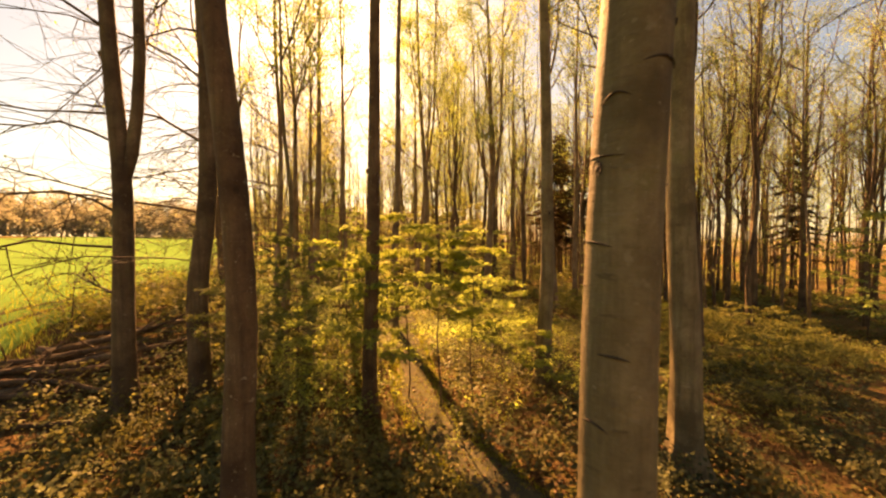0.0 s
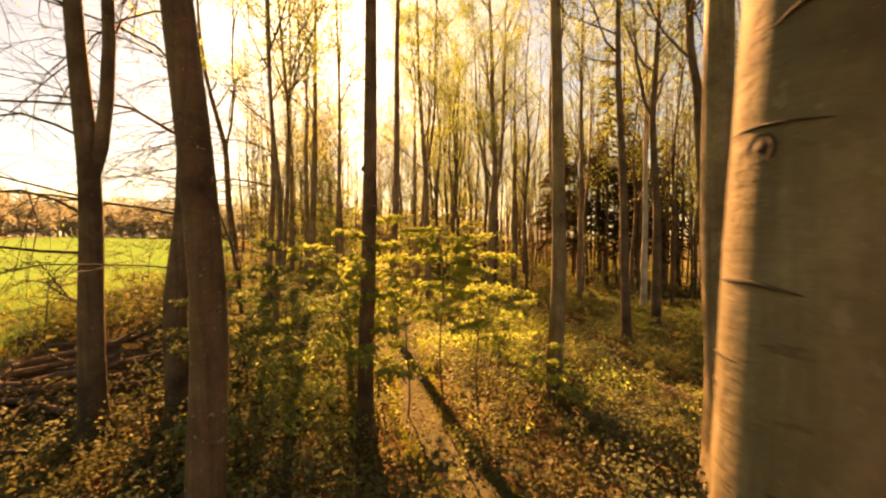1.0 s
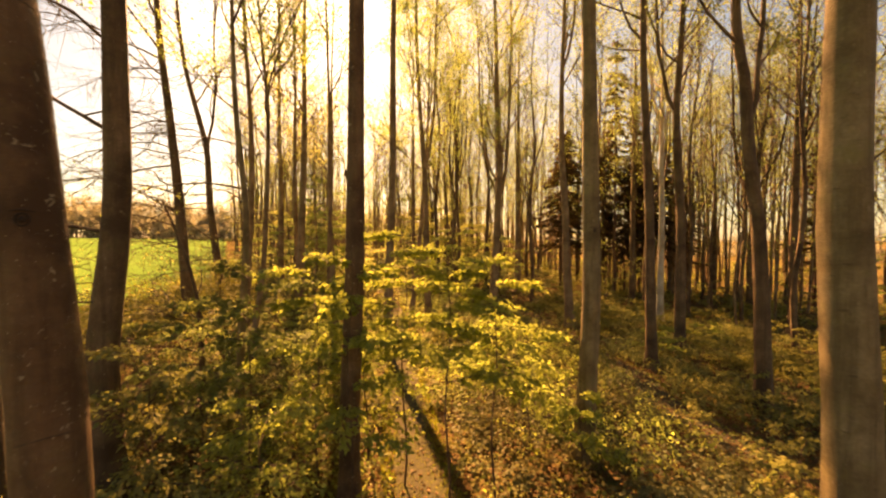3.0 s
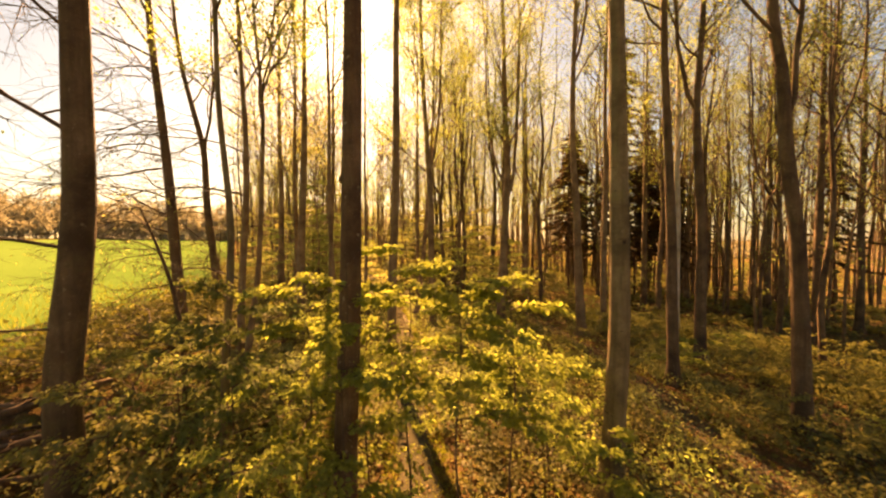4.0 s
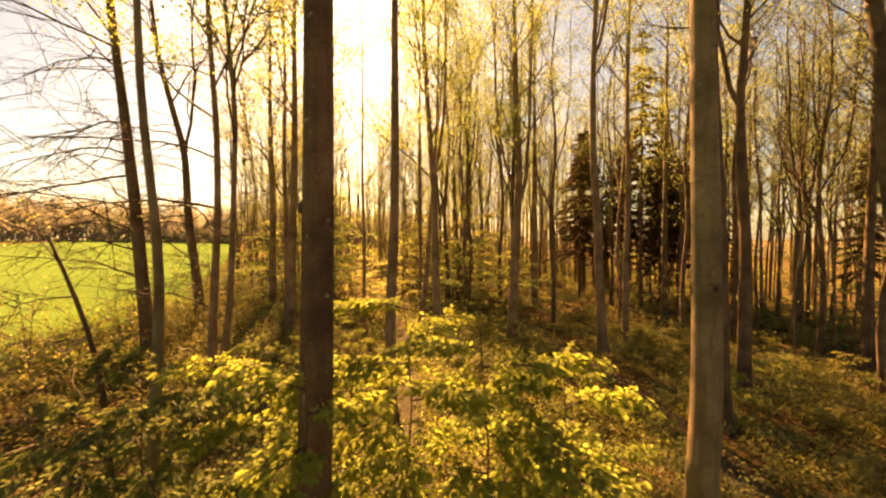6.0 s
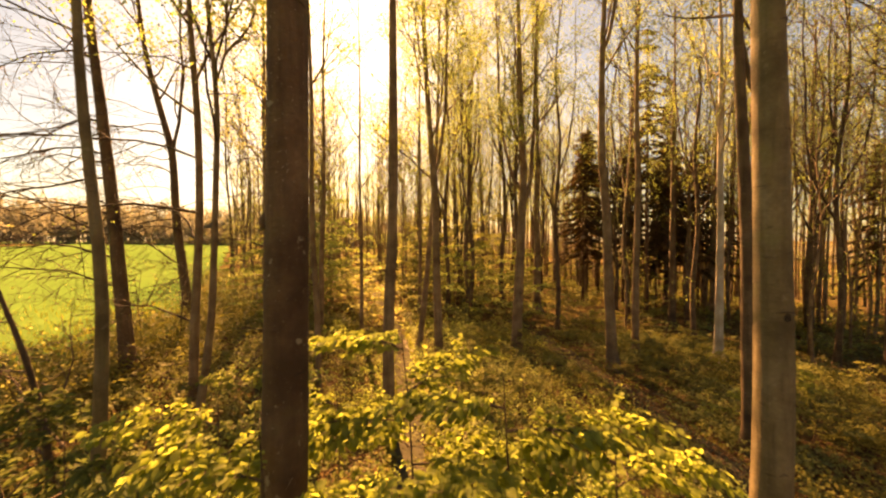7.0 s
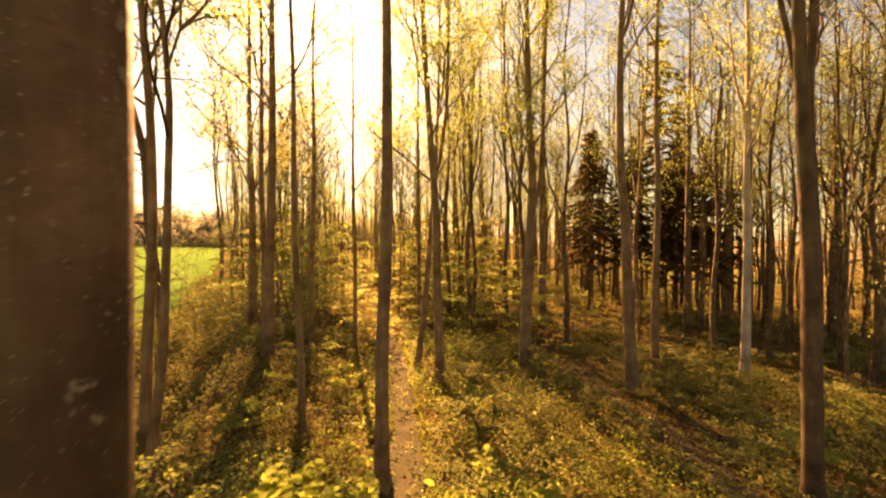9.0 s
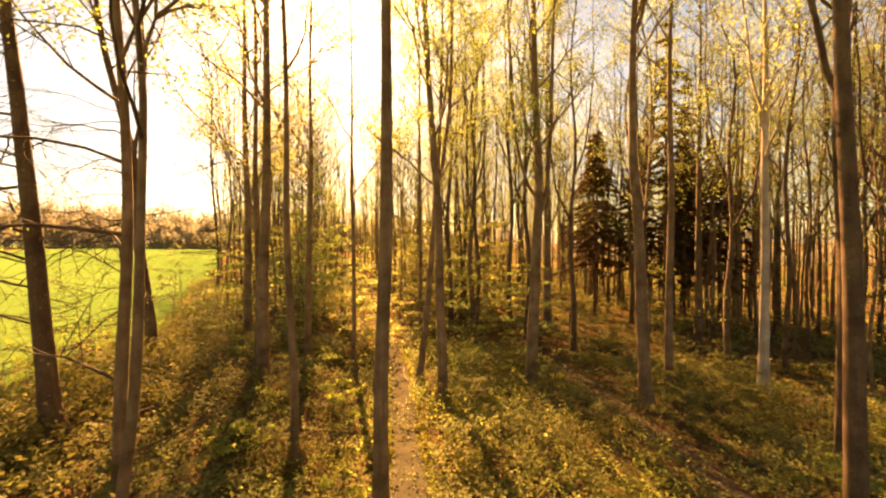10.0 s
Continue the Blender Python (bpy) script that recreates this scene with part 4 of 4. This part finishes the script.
def on_tracks(x, y):
    """How far each point lies inside one of the two tracks (1: on it)."""
    best = np.zeros(len(x))
    for line, half in ((PATH_LINE, 0.66), (TRACK_LINE, 0.7)):
        line = np.array(line)
        cx = np.interp(y, line[:, 1], line[:, 0]) + 0.18 * np.sin(x * 7 + y * 5)
        best = np.maximum(best, (np.abs(x - cx) < half) & (y < line[-1, 1]))
    return best > 0


def undergrowth(name, n, box, tall, size, material, seed, label, per=9, full=False, patch=0.3, plain=False, edge=False):
    """Low leafy plants in tufts; with edge, box counts x from the meadow's edge."""
    r = np.random.default_rng(seed)
    x, y = scatter(r, n, *box)
    home = np.floor(r.random(n) * (n // 11)).astype(int)
    hx, hy = scatter(r, n // 11 + 1, *box)
    tuft = r.random(n) < 0.72
    loose = 0.16 + 0.3 * tall
    x = np.where(tuft, hx[home] + r.normal(0, loose, n), x)
    y = np.where(tuft, hy[home] + r.normal(0, loose, n), y)
    if edge:
        x = x + edge_x(y)
    vigour = r.uniform(0.55, 1.12, n // 11 + 1)[home]
    dens = 0.5 + 0.5 * np.sin(x * 0.55 + 1.7 * np.sin(y * 0.31 + seed)) * np.cos(y * 0.47 + seed)
    thin = 0.45 * ((x < -8) & (y < 14.5)) + 0.1 * ((x > 5) & (y < 13)) + 0.14 * ((x > 2.0) & (y < 16)) + 0.35 * ((x < -7) & (y > 20) & (y < 27))
    keep = (dens + r.uniform(-0.35, 0.35, n) > patch + thin) & ~(on_tracks(x, y) & (r.random(n) < 0.94)) & (x > edge_x(y) + (-1.0 if edge else 0.4))
    x, y = x[keep], y[keep]
    m = len(x)
    h = tall * r.uniform(0.35, 1.1, m) * (0.6 + 0.8 * dens[keep]) * vigour[keep]
    z = ground_z(x, y)
    root = np.stack([x, y, z], 1)
    lean = r.normal(0, 0.35, (m, 2))
    k = np.repeat(np.arange(m), per)
    f = r.uniform(0.35, 1.0, len(k))
    a = r.uniform(0, 6.283, len(k))
    reach = r.uniform(0.02, 0.22, len(k)) * (0.6 + tall)
    at = root[k] + np.stack([lean[k, 0] * h[k] * f + np.cos(a) * reach, lean[k, 1] * h[k] * f + np.sin(a) * reach, h[k] * f], 1)
    along = np.stack([np.cos(a), np.sin(a), r.normal(-0.15, 0.3, len(k))], 1)
    up = r.normal(0, 0.42, (len(k), 3)) + np.array((0, 0, 0.8))
    b = Build()
    b.leaves(at, along, up, r.uniform(0.6, 1.35, len(k)) * size, 0.75, full, 0.25, plain)
    stems = np.stack([np.stack([lean[:, 0] * h, lean[:, 1] * h, h], 1)], 0)[0]
    b.leaves(root, stems, np.tile(np.array((0.3, 1.0, 0.1)), (m, 1)), np.linalg.norm(stems, axis=1), 0.009)
    ob = new(name, b.mesh(name, material, False))
    return tagged(ob, label, "undergrowth", kind="stuff")


undergrowth("undergrowth", 3000, (-12, 1.0, 0.5, 15), 0.8, 0.095, SHADED_BRAMBLE, 1, "low brown-green brambles on the forest floor, darkened for shade", 19, False, 0.15)
undergrowth("undergrowth", 2600, (0.6, 12, 0.5, 15), 0.75, 0.095, SHADED_HERB, 12, "low green herbs and brambles beside the footpath, leaves darkened for shade", 19, False, 0.15)
undergrowth("undergrowth", 8600, (-14, 20, 14, 32), 0.7, 0.092, HERB, 2, "low green brambles and herbs on the forest floor", 19, False, 0.12)
undergrowth("undergrowth", 6500, (-26, 45, 30, 70), 0.9, 0.22, HERB, 3, "low green undergrowth in the depth of the wood", 9, False, 0.1, True)
undergrowth("undergrowth", 2600, (-35, 95, 66, 125), 1.6, 0.5, HERB, 8, "low green undergrowth in the depth of the wood", 8, False, 0.0, True)
undergrowth("undergrowth", 2600, (-5, 6, 9, 34), 0.9, 0.1, SAPLING, 4, "yellow-green seedlings among the brambles", 12, False, 0.45)
undergrowth("undergrowth", 2000, (-13, 16, -12, 1.2), 0.7, 0.14, HERB, 9, "low green brambles and herbs on the forest floor", 11, False, 0.2, True)
undergrowth("undergrowth", 2200, (12, 45, 4, 32), 0.6, 0.15, SHADED_HERB, 5, "low green undergrowth in the depth of the wood", 9, False, 0.2)
undergrowth("undergrowth", 1500, (-16, -5, 10, 36), 0.7, 0.1, SHADED_BRAMBLE, 6, "brown-green stems and seedlings near the meadow's edge, darkened for shade", 10, False, 0.5)
undergrowth("undergrowth", 3000, (-0.8, 3.2, 13, 55), 1.5, 0.13, GRASSY, 11, "olive and yellow brush on the bank along the meadow", 14, False, 0.0, True, True)


def litter(n, box, size, seed, along=None):
    """Fallen leaves; with along, on a strip that follows that line."""
    r = np.random.default_rng(seed)
    x, y = scatter(r, n, *box)
    if along:
        line = np.array(along)
        x = np.interp(y, line[:, 1], line[:, 0]) + r.normal(0, 0.5, n)
    keep = x > edge_x(y) + 0.3
    if not along:
        keep &= ~on_tracks(x, y) | (y < 12) | (r.random(n) < 0.3)
    x, y = x[keep], y[keep]
    m = len(x)
    a = r.uniform(0, 6.283, m)
    at = np.stack([x, y, ground_z(x, y) + r.uniform(0.02, 0.07, m)], 1)
    way = np.stack([np.cos(a), np.sin(a), r.normal(0, 0.3, m)], 1)
    b = Build()
    b.leaves(at, way, r.normal(0, 0.4, (m, 3)) + np.array((0, 0, 1)), r.uniform(0.7, 1.3, m) * size, 0.65, False, 0.5)
    tagged(new("leaf_litter", b.mesh("leaf_litter", LITTER, False)), "fallen brown beech leaves lying on the forest floor", "leaf litter", kind="stuff")


litter(19000, (-13, 13, 0.0, 18), 0.085, 21)
litter(18000, (-16, 26, 17, 40), 0.12, 22)
litter(2600, (-0.8, 2.6, 3.5, 11), 0.075, 23)
litter(2500, (-3.2, 0.2, 10, 30), 0.09, 24)
litter(2000, (-13, 16, -12, 1), 0.13, 26)
litter(6500, (0, 1, 11.5, 34), 0.085, 25, TRACK_LINE)
litter(900, (0, 1, 12, 38), 0.07, 27, PATH_LINE)


def grass(n, box, tall, seed):
    r = np.random.default_rng(seed)
    x, y = scatter(r, n, *box)
    off = x - edge_x(y)
    keep = (off < 1.2) & (off > -12) & (r.random(n) < np.exp(-np.abs(off) / 4))
    x, y = x[keep], y[keep]
    m = len(x)
    at = np.stack([x, y, ground_z(x, y)], 1)
    along = np.stack([r.normal(0, 0.35, m), r.normal(0, 0.35, m), np.ones(m)], 1)
    b = Build()
    b.leaves(at, along, r.normal(0, 1, (m, 3)), tall * r.uniform(0.4, 1.2, m), 0.05, False, 0.3)
    tagged(new("grass", b.mesh("grass", GRASS, False)), "tall yellow-green grass along the meadow's edge", "grass", kind="stuff")


grass(30000, (-30, -10, 3, 36), 0.5, 31)


def path_grass(n, seed):
    """Short trodden grass along the footpath and the old track."""
    r = np.random.default_rng(seed)
    b = Build()
    for line, half, m in ((PATH_LINE, 0.62, n), (TRACK_LINE, 0.6, n // 4)):
        line = np.array(line)
        y = max(line[0, 1], 1.5) + (min(line[-1, 1], 32) - max(line[0, 1], 1.5)) * r.random(m) ** 1.6
        off = r.choice((-1.0, 1.0), m) * half * np.where(y < 13, r.uniform(0.0, 1.2, m), r.uniform(0.6, 1.25, m))
        x = np.interp(y, line[:, 1], line[:, 0]) + off
        at = np.stack([x, y, ground_z(x, y)], 1)
        along = np.stack([r.normal(0, 0.6, m), r.normal(0, 0.6, m), np.ones(m)], 1)
        b.leaves(at, along, r.normal(0, 1, (m, 3)), r.uniform(0.03, 0.085, m) * np.where(y < 12, 1.3, 1.0) + 0.05 * np.clip(np.abs(off) - 0.4, 0, 1), 0.17, False, 0.3)
    tagged(new("grass", b.mesh("grass", GRASS, False)), "short trodden grass growing along the footpath", "grass", kind="stuff")


path_grass(46000, 33)


# ---------------------------------------------------------------- dead wood on the ground
def fallen(name, x, y, length, rad, turn, seed, label, lift=0.0, kids=2, rise=0.0, bark=DEADWOOD):
    r = np.random.default_rng(seed)
    thing = tagged(new(name), label, "dead wood", "dead wood on the ground")
    a = radians(turn)
    s = np.linspace(-0.5, 0.5, 9) * length
    px, py = x + np.cos(a) * s, y + np.sin(a) * s
    z = ground_z(px, py) + rad * 0.8 + lift + rise * (s / length + 0.5)
    wob = 0.09 * length * np.sin(s / length * 6 + seed)
    thing.location = (x, y, gz(x, y))
    pts = np.stack([np.cos(a) * s - np.sin(a) * wob * 0.5, np.sin(a) * s + np.cos(a) * wob * 0.5, z - gz(x, y)], 1)
    b = Build()
    b.tube(pts, rad * np.linspace(1.1, 0.6, 9) * (1 + r.normal(0, 0.05, 9)), 9)
    b.tube(pts[[0, 0]] - np.array(((0.004, 0, 0), (0, 0, 0))), [0.001, rad * 1.1], 9)
    part("log", b, bark, thing)
    for i in range(kids):
        w = Build()
        p = pts[r.integers(2, 8)]
        branch(w, r, p, (math.cos(a + r.normal(0, 0.7)), math.sin(a + r.normal(0, 0.7)), r.uniform(0.1, 0.6)), length * r.uniform(0.2, 0.4), rad * 0.4, 1, [], -0.05)
        part("twig", w, DEADWOOD, thing)


LOGS = "weathered fallen branch lying on brown leaves"
for k, (x, y, l, rad, turn, lift) in enumerate((
        (-10.9, 11.1, 4.2, 0.085, 22, 0.05), (-10.4, 10.6, 3.6, 0.06, 28, 0.12), (-9.9, 9.3, 3.0, 0.08, 15, 0.02), (-10.6, 9.9, 3.4, 0.05, 40, 0.1), (-9.2, 10.2, 2.6, 0.05, 5, 0.05),
        (-8.8, 8.2, 2.4, 0.07, 30, 0.0), (-10.6, 12.9, 3.2, 0.07, 12, 0.06), (-9.6, 12.2, 2.8, 0.045, 32, 0.05), (-11.2, 19.0, 3.6, 0.05, 10, 0.15), (-9.6, 21.8, 3.2, 0.06, 55, 0.1),
        (-10.3, 24.3, 3.0, 0.05, 35, 0.12), (-8.8, 23.0, 2.4, 0.04, 70, 0.1), (-9.5, 26.2, 3.0, 0.05, 20, 0.2), (8.4, 21.6, 2.2, 0.05, 130, 0.0), (-6.0, 24.9, 2.4, 0.04, 5, 0.05),
        # Added on the footpath to stand in for a sunlit ridge of it.
        (-2.35, 27.6, 4.4, 0.05, 108, 0.0))):
    fallen("fallen_branch", x, y, l, rad, turn, 400 + k, LOGS, lift)
r_logs = random.Random(88)
for k in range(17):
    f = k / 16
    x, y = -11.6 + 4.4 * f + r_logs.uniform(-0.5, 0.5), 9.0 + 3.2 * r_logs.random() + 0.8 * f
    fallen("fallen_log", x, y, r_logs.uniform(1.8, 3.8), r_logs.uniform(0.06, 0.13), r_logs.uniform(-25, 60), 440 + k,
           "dark fallen log in a jumble of dead branches", r_logs.uniform(0.0, 0.3), 3, 0.0, (OLD, DEADWOOD, WARM)[k % 3])
fallen("fallen_branch", -7.5, 19.0, 2.6, 0.025, 45, 431, "thin pale dead branch propped against two trunks", 0.5, 3, 1.2)
fallen("fallen_branch", -3.1, 12.6, 2.2, 0.018, 60, 430, "thin pale dead stem leaning in the saplings", 1.6, 1, 1.4)


# ---------------------------------------------------------------- the woods beyond the meadow
def far_woods():
    r = np.random.default_rng(51)
    wood, leaf = Build(), Build()
    for row in range(5):
        for i in range(150):
            a = radians(-88 + 146 * (i + r.random()) / 150)
            d = 184 + row * 8 + r.uniform(-4, 4)
            x, y = d * math.sin(a), 8 + d * math.cos(a) * 1.15
            z, h = gz(x, y), (r.uniform(6.5, 10) + row * 2.5) * (0.95 if x > -110 else 1.12)
            if x > edge_x(y):
                h = h * (1.5 if a < 0.35 else 0.6)
            if row == 0 and i % 6 == 0:
                h = r.uniform(4, 7)
            hs = np.array((-0.5, h * 0.5, h * 0.95))
            wood.tube(np.stack([x + r.normal(0, 0.3, 3), y + np.zeros(3), z + hs], 1), (0.3, 0.2, 0.05), 4)
            m = 330 if -1.1 < a < -0.1 else 36
            u = r.normal(0, 1, (m, 3))
            u /= np.linalg.norm(u, axis=1)[:, None]
            high = h * (0.6 if row == 0 else 0.42)
            rad = r.uniform(0.5, 1.0, m)[:, None] * np.array((3.4, 3.0, high))
            at = np.array((x, y, z + h - high)) + u * rad
            at[:, 2] = np.maximum(at[:, 2], z + r.uniform(0.1, 2.5, m))
            leaf.leaves(at, r.normal(0, 1, (m, 3)), r.normal(0, 1, (m, 3)), r.uniform(0.55, 1.05, m), 0.9, False, 0.25, True)
    base = tagged(new("far_woods"), "brown woods along the far side of the meadow, haze put into their colour", "woods", kind="stuff")
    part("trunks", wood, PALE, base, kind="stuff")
    part("crowns", leaf, FARWOOD, base, "brown and olive spring crowns, paled for haze", False, "stuff")


far_woods()


def far_trunks():
    """Thin trunks too far off to count, closing the depth of the wood."""
    r = np.random.default_rng(61)
    wood, leaf = Build(), Build()
    for i in range(1000):
        d, a = r.uniform(46, 135), radians(r.uniform(-34, 58))
        x, y = d * math.sin(a), 4 + d * math.cos(a)
        if x < edge_x(y) + 2 or (a > 0.35 and i % 2) or (a > 0.62 and i % 4 == 0) or (d < 74 and a < 0.3):
            continue
        z, h = gz(x, y), r.uniform(17, 26)
        hs = np.array((-0.5, 0.25 * h, 0.5 * h, 0.75 * h, h))
        line = np.stack([x + np.cumsum(r.normal(0, 0.2, 5)), np.full(5, y), z + hs], 1)
        wood.tube(line, r.uniform(0.10, 0.2) * np.array((1.1, 0.9, 0.7, 0.45, 0.1)), 5)
        tips = []
        for k in range(7):
            f = r.uniform(0.4, 0.97)
            p = np.array((np.interp(f * h, hs, line[:, 0]), y, z + f * h))
            q = p + np.array((r.normal(0, 1.4), r.normal(0, 1.4), r.uniform(0.6, 2.6)))
            wood.tube(np.stack([p, (p + q) / 2 + r.normal(0, 0.15, 3), q]), (0.05, 0.03, 0.01), 3)
            tips.append(q)
        m = 160
        at = np.array(tips)[r.integers(0, 7, m)] + r.normal(0, 0.8, (m, 3))
        leaf.leaves(at, r.normal(0, 1, (m, 3)), r.normal(0, 1, (m, 3)), r.uniform(0.12, 0.26, m), 0.9, False, 0.25, True)
    base = tagged(new("far_trees"), "dense thin trunks and yellow crowns deep in the wood", "woods", kind="stuff")
    part("trunk", wood, BROWN, base, kind="stuff")
    part("crown", leaf, SPRING, base, "yellow spring leaves", False, "stuff")


far_trunks()


def pale_bush(x, y, wide, high, seed):
    r = np.random.default_rng(seed)
    thing = tagged(new("blossoming_bush"), "pale blossoming bush at the far side of the meadow", "bush", "pale bushes")
    thing.location = (x, y, gz(x, y))
    w, c, spots = Build(), Build(), []
    for i in range(7):
        a = r.uniform(0, 6.28)
        branch(w, r, (0, 0, -0.1), (math.cos(a) * 0.8, math.sin(a) * 0.8, 1), high * 0.8, 0.05, 0, spots, 0.0, kids=4, sides=4)
    part("branch", w, TWIG, thing, kind="stuff")
    m = 900
    u = r.normal(0, 1, (m, 3))
    u /= np.linalg.norm(u, axis=1)[:, None]
    at = np.array((0, 0, high * 0.45)) + u * r.uniform(0.4, 1, (m, 1)) * np.array((wide / 2, wide / 2, high * 0.55))
    c.leaves(at, r.normal(0, 1, (m, 3)), r.normal(0, 1, (m, 3)), r.uniform(0.25, 0.5, m), 0.8)
    part("crown", c, BLOSSOM, thing, "pale cream blossom", False)


for k, (x, y, w, h) in enumerate(((-119, 172, 14, 6), (-146, 170, 12, 7), (-108, 182, 13, 5))):
    pale_bush(x, y, w, h, 700 + k)
